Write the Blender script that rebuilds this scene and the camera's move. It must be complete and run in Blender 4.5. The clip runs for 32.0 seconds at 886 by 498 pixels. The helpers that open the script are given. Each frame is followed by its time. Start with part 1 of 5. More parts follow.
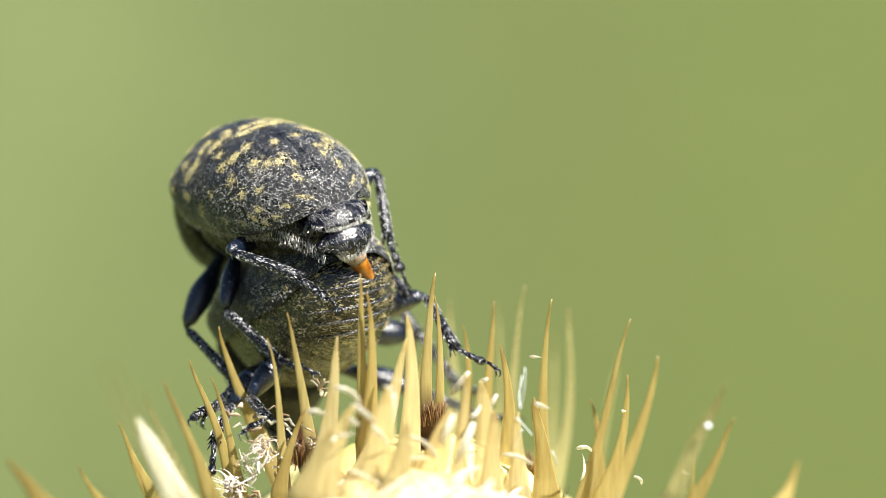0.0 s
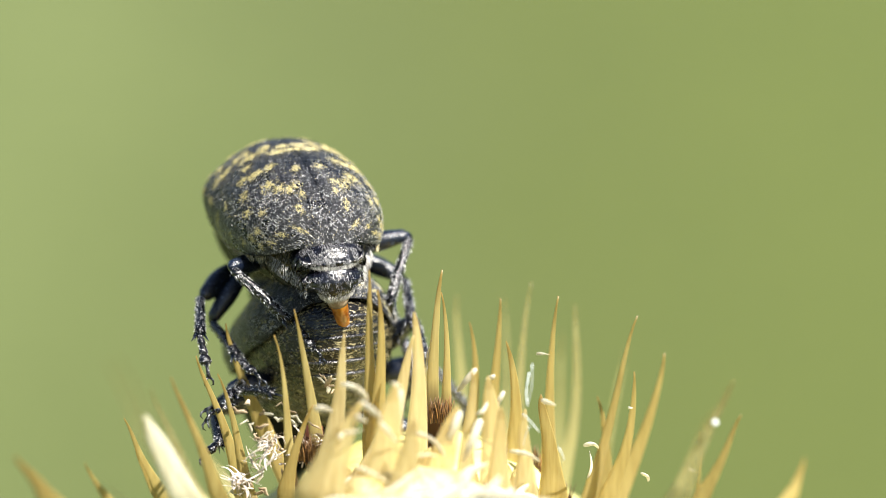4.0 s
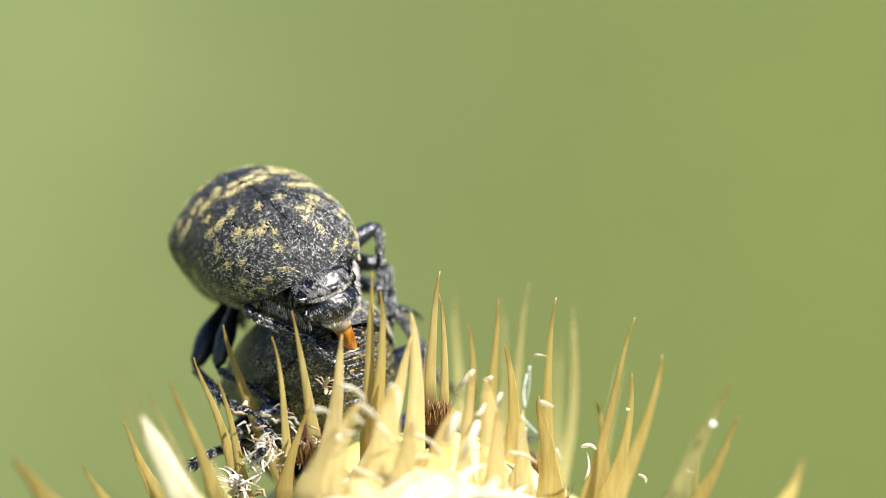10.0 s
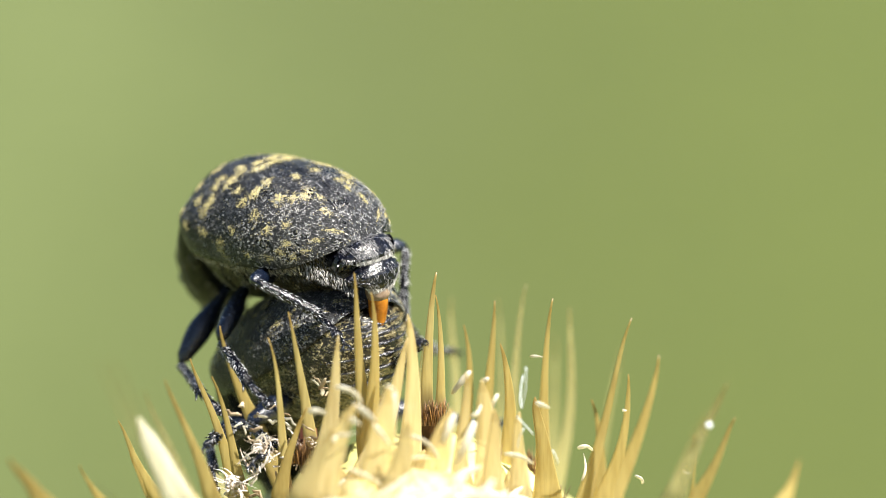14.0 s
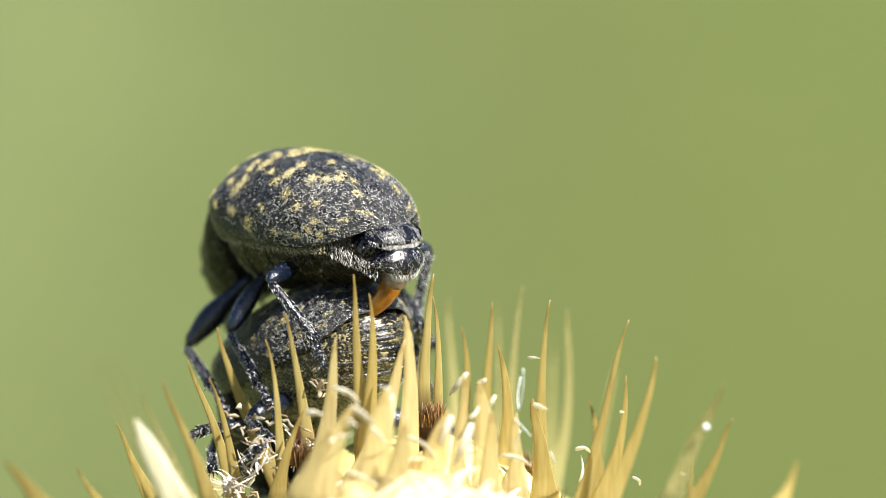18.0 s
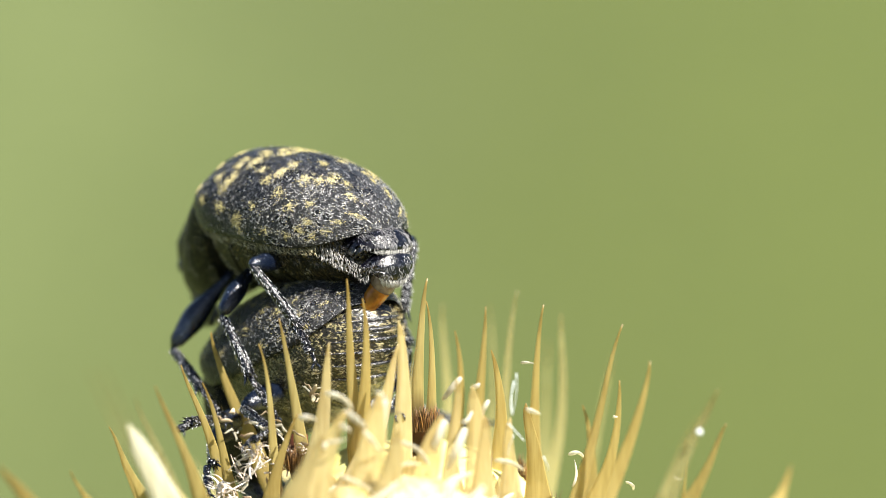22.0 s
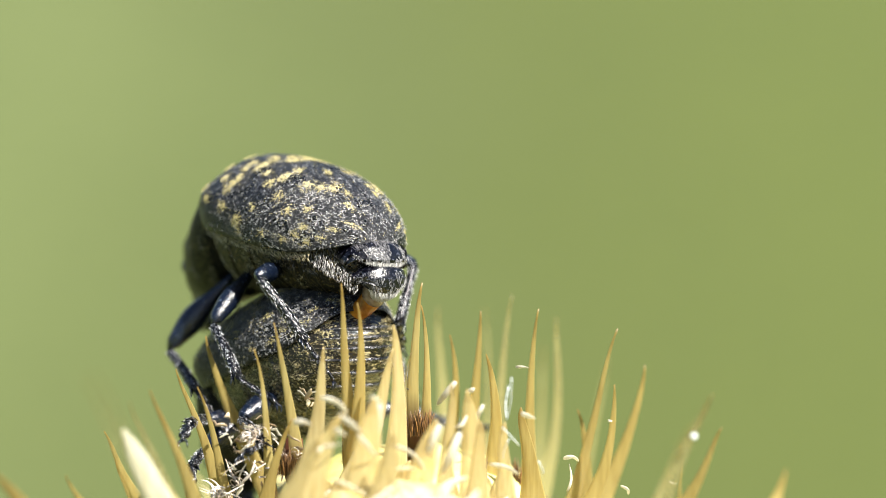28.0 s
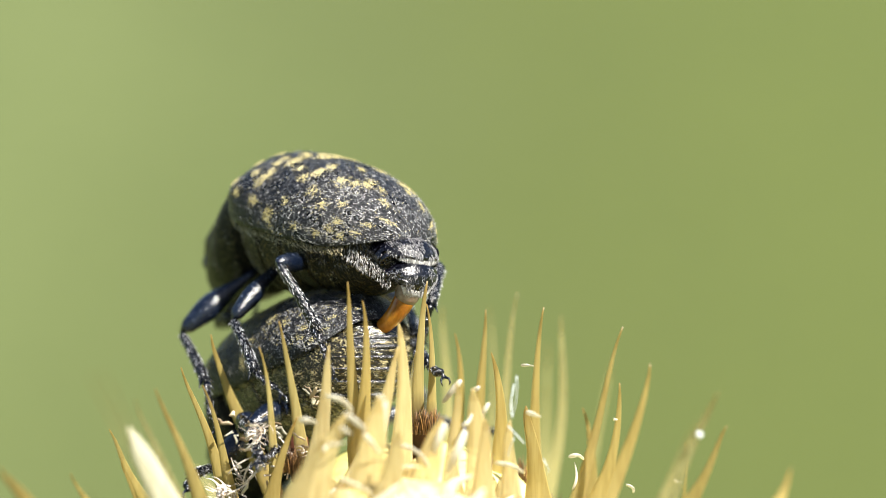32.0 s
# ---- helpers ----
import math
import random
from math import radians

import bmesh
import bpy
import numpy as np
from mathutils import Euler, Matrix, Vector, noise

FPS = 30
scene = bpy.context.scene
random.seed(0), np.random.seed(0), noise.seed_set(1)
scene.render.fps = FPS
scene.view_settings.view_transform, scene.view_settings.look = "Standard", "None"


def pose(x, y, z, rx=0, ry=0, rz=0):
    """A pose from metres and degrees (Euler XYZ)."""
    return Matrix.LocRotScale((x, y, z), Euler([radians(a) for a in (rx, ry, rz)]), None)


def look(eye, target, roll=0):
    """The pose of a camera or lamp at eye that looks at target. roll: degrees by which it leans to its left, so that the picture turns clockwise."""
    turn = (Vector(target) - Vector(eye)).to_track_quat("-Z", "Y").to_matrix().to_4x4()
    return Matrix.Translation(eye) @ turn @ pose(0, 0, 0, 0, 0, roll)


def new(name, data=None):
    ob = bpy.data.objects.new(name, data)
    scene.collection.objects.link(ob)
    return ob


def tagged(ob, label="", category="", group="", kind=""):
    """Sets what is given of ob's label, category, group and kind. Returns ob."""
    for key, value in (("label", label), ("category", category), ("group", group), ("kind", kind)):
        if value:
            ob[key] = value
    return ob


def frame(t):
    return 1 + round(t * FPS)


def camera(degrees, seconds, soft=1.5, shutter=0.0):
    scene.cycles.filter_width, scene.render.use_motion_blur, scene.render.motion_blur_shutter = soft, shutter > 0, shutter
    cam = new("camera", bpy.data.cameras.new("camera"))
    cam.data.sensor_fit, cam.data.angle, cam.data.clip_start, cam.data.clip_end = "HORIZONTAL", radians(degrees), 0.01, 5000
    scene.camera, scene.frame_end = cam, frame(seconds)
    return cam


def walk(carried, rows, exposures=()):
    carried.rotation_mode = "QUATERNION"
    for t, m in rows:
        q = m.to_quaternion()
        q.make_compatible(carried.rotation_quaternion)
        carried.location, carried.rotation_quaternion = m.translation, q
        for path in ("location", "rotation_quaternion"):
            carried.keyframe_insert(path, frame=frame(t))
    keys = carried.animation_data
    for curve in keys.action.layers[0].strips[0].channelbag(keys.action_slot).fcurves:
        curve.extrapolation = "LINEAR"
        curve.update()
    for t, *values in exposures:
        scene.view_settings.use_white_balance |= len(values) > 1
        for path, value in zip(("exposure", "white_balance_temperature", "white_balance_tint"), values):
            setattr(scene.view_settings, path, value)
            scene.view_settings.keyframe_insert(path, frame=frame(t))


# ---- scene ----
cam = camera(12.0, 32.0, soft=0.75)
EYE = (0.0, -0.12161, 0.64585)
AIM = (0.0, 0.0, 0.62)
cam.data.dof.use_dof = True
cam.data.dof.focus_distance = 0.1210
cam.data.dof.aperture_fstop = 42.0


def shifted(x, y, z):
    """The camera moved sideways by millimetres, looking the same way."""
    return Matrix.Translation((x * 0.001, y * 0.001, z * 0.001)) @ look(EYE, AIM)


walk(cam, [
    (0, shifted(0.054, 0.005, 0.024)), (0.5, shifted(0.079, 0.006, 0.029)), (1, shifted(0.104, 0.010, 0.049)),
    (1.5, shifted(-0.025, -0.005, -0.024)), (2, shifted(-0.025, -0.005, -0.024)), (2.5, shifted(-0.054, -0.007, -0.033)),
    (3, shifted(-0.129, -0.011, -0.053)), (3.5, shifted(-0.146, -0.014, -0.065)), (5.5, shifted(-0.100, -0.010, -0.045)),
    (6, shifted(-0.067, -0.011, -0.053)), (6.5, shifted(-0.025, -0.007, -0.033)), (7, shifted(-0.008, -0.005, -0.024)),
    (7.5, shifted(0.025, -0.003, -0.012)), (8, shifted(0.054, 0.002, 0.008)), (8.5, shifted(0.000, 0.000, 0.000)),
    (9, shifted(0.054, 0.004, 0.020)), (9.5, shifted(-0.025, 0.000, 0.000)), (10, shifted(-0.075, -0.005, -0.024)),
    (10.5, shifted(-0.075, -0.007, -0.033)), (11, shifted(-0.083, -0.007, -0.033)), (11.5, shifted(-0.100, -0.006, -0.029)),
    (12, shifted(-0.050, -0.004, -0.020)), (12.5, shifted(-0.050, -0.005, -0.024)), (13, shifted(0.000, 0.000, 0.000)),
    (13.5, shifted(0.000, 0.000, 0.000)), (14, shifted(0.025, 0.002, 0.008)), (14.5, shifted(0.025, 0.000, 0.000)),
    (16.5, shifted(0.025, 0.000, 0.000)), (17, shifted(0.033, 0.001, 0.004)), (17.5, shifted(0.054, 0.006, 0.029)),
    (18, shifted(0.100, 0.010, 0.049)), (18.5, shifted(0.062, 0.010, 0.049)), (19, shifted(0.163, 0.022, 0.102)),
    (19.5, shifted(0.204, 0.021, 0.098)), (20, shifted(0.229, 0.023, 0.110)), (20.5, shifted(0.167, 0.021, 0.098)),
    (21, shifted(0.229, 0.031, 0.147)), (21.5, shifted(0.250, 0.032, 0.151)), (22, shifted(0.287, 0.039, 0.183)),
    (22.5, shifted(0.200, 0.034, 0.159)), (23, shifted(0.192, 0.033, 0.155)), (23.5, shifted(0.204, 0.037, 0.175)),
    (24, shifted(0.338, 0.046, 0.216)), (24.5, shifted(0.358, 0.051, 0.240)), (25, shifted(0.429, 0.058, 0.273)),
    (25.5, shifted(0.400, 0.060, 0.281)), (27.5, shifted(0.433, 0.064, 0.302)), (28, shifted(0.433, 0.064, 0.302)),
    (28.5, shifted(0.425, 0.061, 0.285)), (29, shifted(0.396, 0.057, 0.269)), (29.5, shifted(0.358, 0.057, 0.269)),
    (30, shifted(0.333, 0.054, 0.253)), (30.5, shifted(0.325, 0.054, 0.253)), (31, shifted(0.300, 0.049, 0.228)),
    (31.5, shifted(0.300, 0.048, 0.224)), (32, shifted(0.283, 0.055, 0.257)),
])

# ---------------------------------------------------------------- light
world = bpy.data.worlds.new("sky")
scene.world = world
world.use_nodes = True
wn = world.node_tree
sky = wn.nodes.new("ShaderNodeTexSky")
sky.sky_type, sky.sun_disc = "NISHITA", False
sky.sun_elevation, sky.sun_rotation = radians(51.8), radians(133.8)
wn.links.new(sky.outputs[0], wn.nodes["Background"].inputs[0])
wn.nodes["Background"].inputs[1].default_value = 0.045
sun = new("sun", bpy.data.lights.new("sun", "SUN"))
sun.data.energy, sun.data.angle, sun.data.color = 5.0, radians(0.53), (1.0, 0.95, 0.86)
sun.matrix_basis = look((0.50, -0.48, 0.88 + 0.62), (0, 0, 0.62))
scene.view_settings.exposure = 1.42

# ---------------------------------------------------------------- tools
MM = 0.001
HOME = Vector(AIM)


def at(x, y, z):
    """A place in millimetres round the point that the camera looks at."""
    return HOME + Vector((x, y, z)) * MM


def part(name, bm, material, parent=None, label=""):
    """Links a bmesh drawn in millimetres as one mesh object."""
    me = bpy.data.meshes.new(name)
    bmesh.ops.scale(bm, vec=(MM, MM, MM), verts=bm.verts)
    bmesh.ops.recalc_face_normals(bm, faces=bm.faces)
    for f in bm.faces:
        f.smooth = True
    bm.to_mesh(me)
    bm.free()
    me.materials.append(material)
    ob = new(name, me)
    if parent:
        ob.parent = parent
    if label:
        tagged(ob, label)
    return ob


def soup(name, verts, faces, material, parent=None, label="", smooth=False):
    """Links many small pieces, given as vertices in millimetres, as one mesh object."""
    me = bpy.data.meshes.new(name)
    me.from_pydata([(x * MM, y * MM, z * MM) for x, y, z in verts], [], faces)
    if smooth:
        me.polygons.foreach_set("use_smooth", [True] * len(me.polygons))
    me.materials.append(material)
    ob = new(name, me)
    if parent:
        ob.parent = parent
    if label:
        tagged(ob, label)
    return ob


def skin(bm, rings, cap=True, loop=True):
    """Joins rings of points, all of one length, with faces."""
    rows = [[bm.verts.new(p) for p in ring] for ring in rings]
    n = len(rows[0])
    for a, b in zip(rows, rows[1:]):
        for i in range(n if loop else n - 1):
            bm.faces.new((a[i], a[(i + 1) % n], b[(i + 1) % n], b[i]))
    if cap and loop:
        bm.faces.new(rows[0])
        bm.faces.new(rows[-1][::-1])
    return bm


def tube(bm, points, radii, sides=10, flat=1.0, side_hint=(0, 0, 1)):
    """A tapered tube along points; flat squeezes it along the hint."""
    pts = [Vector(p) for p in points]
    rings = []
    for i, p in enumerate(pts):
        way = (pts[min(i + 1, len(pts) - 1)] - pts[max(i - 1, 0)]).normalized()
        u = way.cross(Vector(side_hint))
        if u.length < 1e-3:
            u = way.cross(Vector((1, 0, 0)))
        u.normalize()
        w = u.cross(way)
        rings.append([p + u * radii[i] * math.cos(a) + w * radii[i] * flat * math.sin(a)
                      for a in (2 * math.pi * k / sides for k in range(sides))])
    return skin(bm, rings)


# ---------------------------------------------------------------- materials
def material(name, build):
    m = bpy.data.materials.new(name)
    m.use_nodes = True
    nt = m.node_tree
    build(nt, nt.nodes["Principled BSDF"], nt.nodes["Material Output"])
    return m


def node(nt, kind, **values):
    n = nt.nodes.new(kind)
    for key, value in values.items():
        n.inputs[key.replace("_", " ")].default_value = value
    return n


def ramp(nt, source, stops):
    r = nt.nodes.new("ShaderNodeValToRGB")
    e = r.color_ramp.elements
    while len(e) < len(stops):
        e.new(0.5)
    for el, (pos, col) in zip(e, stops):
        el.position, el.color = pos, (*col, 1)
    nt.links.new(source, r.inputs[0])
    return r.outputs[0]


def noise_of(nt, scale, detail=4.0, coord="Object", rough=0.55):
    tc = nt.nodes.new("ShaderNodeTexCoord")
    n = node(nt, "ShaderNodeTexNoise", Scale=scale, Detail=detail, Roughness=rough)
    nt.links.new(tc.outputs[coord], n.inputs["Vector"])
    return n.outputs["Fac"]


def bump(nt, height, bsdf, strength, distance):
    b = node(nt, "ShaderNodeBump", Strength=strength, Distance=distance)
    nt.links.new(height, b.inputs["Height"])
    nt.links.new(b.outputs[0], bsdf.inputs["Normal"])


def chitin(dark, pale, scale, roughness, relief, share=0.58, shine=0.35, stretch=1.0):
    """Black horn: pitted relief, with pale specks over a share of it and broad worn areas."""
    def build(nt, bsdf, out):
        tc = nt.nodes.new("ShaderNodeTexCoord")
        squeeze = nt.nodes.new("ShaderNodeMapping")
        squeeze.inputs["Scale"].default_value = (1 / stretch, 1, 1)
        nt.links.new(tc.outputs["Object"], squeeze.inputs["Vector"])
        grain = node(nt, "ShaderNodeTexNoise", Scale=scale, Detail=3.0, Roughness=0.6)
        nt.links.new(squeeze.outputs[0], grain.inputs["Vector"])
        fine = grain.outputs["Fac"]
        broad = noise_of(nt, scale / 18, 3.0)
        speck = ramp(nt, fine, [(share - 0.05, dark), (share + 0.05, pale)])
        wear = ramp(nt, broad, [(0.35, (0.45, 0.45, 0.5)), (0.65, (1, 1, 1))])
        mix = nt.nodes.new("ShaderNodeMix")
        mix.data_type, mix.blend_type = "RGBA", "MULTIPLY"
        mix.inputs["Factor"].default_value = 1.0
        nt.links.new(speck, mix.inputs["A"])
        nt.links.new(wear, mix.inputs["B"])
        nt.links.new(mix.outputs["Result"], bsdf.inputs["Base Color"])
        nt.links.new(ramp(nt, broad, [(0.3, (roughness,) * 3), (0.7, (min(1, roughness + 0.2),) * 3)]), bsdf.inputs["Roughness"])
        bsdf.inputs["Specular IOR Level"].default_value = shine
        bump(nt, fine, bsdf, relief, 0.00008)
    return build


def straw(tip, body, foot, glow, low=0.0, high=0.45, clear=0.0):
    """Dry bract: coloured from foot to tip, streaked, letting light through; clear is the share seen straight through it."""
    def build(nt, bsdf, out):
        tc = nt.nodes.new("ShaderNodeTexCoord")
        sep = nt.nodes.new("ShaderNodeSeparateXYZ")
        nt.links.new(tc.outputs["Generated"], sep.inputs[0])
        col = ramp(nt, sep.outputs["Z"], [(low, foot), (high, body), (0.86, body), (1.0, tip)])
        info = nt.nodes.new("ShaderNodeObjectInfo")
        vary = node(nt, "ShaderNodeHueSaturation")
        add = node(nt, "ShaderNodeMapRange")
        add.inputs["To Min"].default_value, add.inputs["To Max"].default_value = 0.82, 1.08
        nt.links.new(info.outputs["Random"], add.inputs[0])
        nt.links.new(add.outputs[0], vary.inputs["Value"])
        fibre = nt.nodes.new("ShaderNodeMapping")
        fibre.inputs["Scale"].default_value = (9000, 9000, 500)
        nt.links.new(tc.outputs["Object"], fibre.inputs["Vector"])
        n = node(nt, "ShaderNodeTexNoise", Scale=1.0, Detail=3.0)
        nt.links.new(fibre.outputs[0], n.inputs["Vector"])
        streak = nt.nodes.new("ShaderNodeMix")
        streak.data_type, streak.blend_type = "RGBA", "MULTIPLY"
        streak.inputs["Factor"].default_value = 0.75
        nt.links.new(col, streak.inputs["A"])
        nt.links.new(ramp(nt, n.outputs["Fac"], [(0.3, (0.74, 0.68, 0.58)), (0.62, (1, 1, 1))]), streak.inputs["B"])
        nt.links.new(streak.outputs["Result"], vary.inputs["Color"])
        nt.links.new(vary.outputs[0], bsdf.inputs["Base Color"])
        bsdf.inputs["Roughness"].default_value = 0.38
        bump(nt, n.outputs["Fac"], bsdf, 0.35, 0.00003)
        tr = nt.nodes.new("ShaderNodeBsdfTranslucent")
        nt.links.new(vary.outputs[0], tr.inputs["Color"])
        ms = nt.nodes.new("ShaderNodeMixShader")
        ms.inputs[0].default_value = glow
        nt.links.new(bsdf.outputs[0], ms.inputs[1])
        nt.links.new(tr.outputs[0], ms.inputs[2])
        thin = nt.nodes.new("ShaderNodeMixShader")
        thin.inputs[0].default_value = clear
        nt.links.new(ms.outputs[0], thin.inputs[1])
        nt.links.new(nt.nodes.new("ShaderNodeBsdfTransparent").outputs[0], thin.inputs[2])
        nt.links.new(thin.outputs[0], out.inputs["Surface"])
    return build


def plain(low, high, scale, roughness, relief=0.2, distance=0.00004, sss=0.0):
    def build(nt, bsdf, out):
        n = noise_of(nt, scale, 4.0)
        nt.links.new(ramp(nt, n, [(0.3, low), (0.7, high)]), bsdf.inputs["Base Color"])
        bsdf.inputs["Roughness"].default_value = roughness
        bsdf.inputs["Subsurface Weight"].default_value = sss
        bsdf.inputs["Subsurface Radius"].default_value = (0.0004, 0.0002, 0.0001)
        bump(nt, n, bsdf, relief, distance)
    return build


def flecked(low, high, roughness, dim=0.0):
    """Scales or hairs, each of its own shade; dim is the share of dark ones."""
    def build(nt, bsdf, out):
        geo = nt.nodes.new("ShaderNodeNewGeometry")
        nt.links.new(ramp(nt, geo.outputs["Random Per Island"], [(dim, low), (1.0, high)]), bsdf.inputs["Base Color"])
        bsdf.inputs["Roughness"].default_value = roughness
    return build


ELYTRA = material("scaled black wing case", chitin((0.002, 0.0025, 0.005), (0.12, 0.125, 0.14), 16000, 0.20, 0.9, 0.60, 0.45))
NECK = material("dark olive granular neck", chitin((0.003, 0.003, 0.0025), (0.15, 0.13, 0.055), 11000, 0.28, 0.6, 0.60, 0.2))
BELLY = material("hairy brown black underside", chitin((0.010, 0.008, 0.005), (0.44, 0.38, 0.20), 13000, 0.12, 0.6, 0.585, 0.8, 4.0))
UNDER = material("black hairy underside", chitin((0.006, 0.005, 0.0025), (0.24, 0.185, 0.065), 12000, 0.26, 1.0, 0.59, 0.3))
SHINY = material("shining black plate", chitin((0.007, 0.007, 0.012), (0.62, 0.62, 0.64), 20000, 0.17, 0.5, 0.62, 0.9))
PLATE = material("shining blue black rear plate", chitin((0.002, 0.002, 0.005), (0.10, 0.105, 0.13), 13000, 0.14, 0.3, 0.62, 0.7))
# pale specks are scales, and also the bluish-white glints put into colour
LEG = material("black leg with pale scales and glints", chitin((0.002, 0.0025, 0.005), (0.62, 0.62, 0.65), 15000, 0.10, 0.4, 0.65, 0.6))
DARKLEG = material("smooth blue black leg", chitin((0.004, 0.008, 0.020), (0.24, 0.29, 0.38), 12000, 0.12, 0.4, 0.68, 0.8))
SCALE = material("yellow scales", flecked((0.20, 0.165, 0.055), (0.60, 0.53, 0.24), 0.5, 0.1))
GREYSCALE = material("grey scales", flecked((0.06, 0.062, 0.07), (0.60, 0.60, 0.60), 0.4, 0.1))
GOLD = material("dull golden hair", flecked((0.32, 0.265, 0.125), (0.97, 0.88, 0.60), 0.3, 0.05))
HAIR = material("white hair", flecked((0.26, 0.25, 0.24), (0.80, 0.79, 0.76), 0.4, 0.1))
SILVERHAIR = material("silver hair", flecked((0.14, 0.14, 0.15), (0.44, 0.435, 0.44), 0.35, 0.1))
# whitened past the hair's own tone for the glints on the legs
BRISTLE = material("pale bristles", flecked((0.12, 0.125, 0.14), (0.78, 0.79, 0.82), 0.3, 0.1))
AMBER = material("amber horn", plain((0.17, 0.048, 0.004), (0.74, 0.31, 0.035), 1500, 0.08, 0.2, sss=0.2))
MEMBRANE = material("grey membrane", plain((0.10, 0.06, 0.035), (0.36, 0.27, 0.20), 3500, 0.25, 0.5))
STRAW = material("straw yellow bract", straw((0.40, 0.27, 0.07), (0.62, 0.50, 0.185), (0.72, 0.59, 0.27), 0.50, 0.05, 0.60, 0.16))
THIN = material("thin dry bract", straw((0.42, 0.32, 0.10), (0.68, 0.61, 0.29), (0.80, 0.73, 0.40), 0.50, 0.05, 0.60, 0.55))
# foot naturally paler, and whitened further for the glare low on the head
PALE = material("pale bract", straw((0.72, 0.57, 0.25), (0.88, 0.74, 0.37), (0.97, 0.89, 0.57), 0.50, 0.25, 0.95, 0.36))
BROWNFOOT = material("bract with a brown foot", straw((0.40, 0.27, 0.07), (0.63, 0.53, 0.215), (0.085, 0.036, 0.012), 0.45, 0.48, 0.60, 0.05))
CREAM = material("bleached bract", straw((0.92, 0.88, 0.70), (0.93, 0.89, 0.70), (0.96, 0.93, 0.80), 0.2, clear=0.04))
CURL = material("dry white floret", straw((0.96, 0.94, 0.86), (0.95, 0.92, 0.80), (0.93, 0.88, 0.72), 0.48, clear=0.08))
CHAFF = material("brown cream chaff", plain((0.16, 0.08, 0.035), (0.72, 0.60, 0.42), 1400, 0.6, 0.6, 0.0001))
FLUFFWHITE = material("torn white fluff", flecked((0.46, 0.36, 0.27), (0.94, 0.91, 0.86), 0.4, 0.05))
PAD = material("pale cushion", plain((0.30, 0.22, 0.06), (0.72, 0.62, 0.33), 1300, 0.7, 0.8, 0.0003))
WITHERED = material("brown withered hair", flecked((0.05, 0.022, 0.008), (0.30, 0.16, 0.055), 0.5, 0.1))
SILK = material("white silk", plain((0.70, 0.78, 0.84), (0.90, 0.93, 0.95), 3000, 0.2))
BUD = material("red brown bud", plain((0.05, 0.012, 0.008), (0.16, 0.05, 0.02), 1500, 0.5, 0.6, 0.0001))
HEAD = material("yellow green receptacle", plain((0.30, 0.34, 0.07), (0.92, 0.80, 0.36), 450, 0.6, 0.6, 0.0002))
STEM = material("green stem", plain((0.07, 0.11, 0.03), (0.13, 0.17, 0.06), 300, 0.6, 0.4, 0.0003))


def meadow(nt, bsdf, out):
    """Grass that is paler towards -x and deeper green towards +x, with blades and drifts."""
    tc = nt.nodes.new("ShaderNodeTexCoord")
    sep = nt.nodes.new("ShaderNodeSeparateXYZ")
    nt.links.new(tc.outputs["Object"], sep.inputs[0])
    broad = node(nt, "ShaderNodeTexNoise", Scale=1.6, Detail=2.0, Roughness=0.45)
    nt.links.new(tc.outputs["Object"], broad.inputs["Vector"])
    fine = node(nt, "ShaderNodeTexNoise", Scale=40.0, Detail=4.0)
    nt.links.new(tc.outputs["Object"], fine.inputs["Vector"])
    drift = nt.nodes.new("ShaderNodeMath")
    drift.operation = "MULTIPLY_ADD"
    drift.inputs[1].default_value = 0.25
    nt.links.new(broad.outputs["Fac"], drift.inputs[0])
    nt.links.new(sep.outputs["X"], drift.inputs[2])
    across = node(nt, "ShaderNodeMapRange")
    across.inputs["From Min"].default_value, across.inputs["From Max"].default_value = -0.235, 0.475
    nt.links.new(drift.outputs[0], across.inputs[0])
    hue = ramp(nt, across.outputs[0], [(0.0, (0.088, 0.113, 0.029)), (0.22, (0.071, 0.0925, 0.0195)), (0.45, (0.0625, 0.0817, 0.0140)), (0.62, (0.0607, 0.0798, 0.0095)), (1.0, (0.064, 0.0855, 0.0087))])
    blades = ramp(nt, fine.outputs["Fac"], [(0.35, (0.75, 0.8, 0.7)), (0.65, (1.25, 1.2, 1.3))])
    mix = nt.nodes.new("ShaderNodeMix")
    mix.data_type, mix.blend_type = "RGBA", "MULTIPLY"
    mix.inputs["Factor"].default_value = 1.0
    nt.links.new(hue, mix.inputs["A"])
    nt.links.new(blades, mix.inputs["B"])
    nt.links.new(mix.outputs["Result"], bsdf.inputs["Base Color"])
    bsdf.inputs["Roughness"].default_value = 0.9
    bump(nt, fine.outputs["Fac"], bsdf, 0.6, 0.01)


MEADOW = material("sunlit meadow grass", meadow)

# ---------------------------------------------------------------- ground
bm = bmesh.new()
steps = [0, 0.5, 1, 2, 4, 8, 16, 40, 120, 400, 1500]
xs = [-s for s in steps[:0:-1]] + steps
grid = [[bm.verts.new((x * 1000, y * 1000, (noise.noise((x * 0.4, y * 0.4, 0)) * 0.03 * min(1, abs(y)) * 1000))) for x in xs] for y in xs]
for a, b in zip(grid, grid[1:]):
    for i in range(len(xs) - 1):
        bm.faces.new((a[i], a[i + 1], b[i + 1], b[i]))
ground = part("ground", bm, MEADOW)
tagged(ground, "sunlit green meadow behind the thistle", "ground", kind="structure")

# ---------------------------------------------------------------- thistle head
BULB = (-0.9, 1.0, -14.2)
BULB_R = 7.7
thistle = new("thistle_head")
thistle.location = at(*BULB)
tagged(thistle, "dry straw-yellow thistle head with long upright spines on a green stem", "thistle")

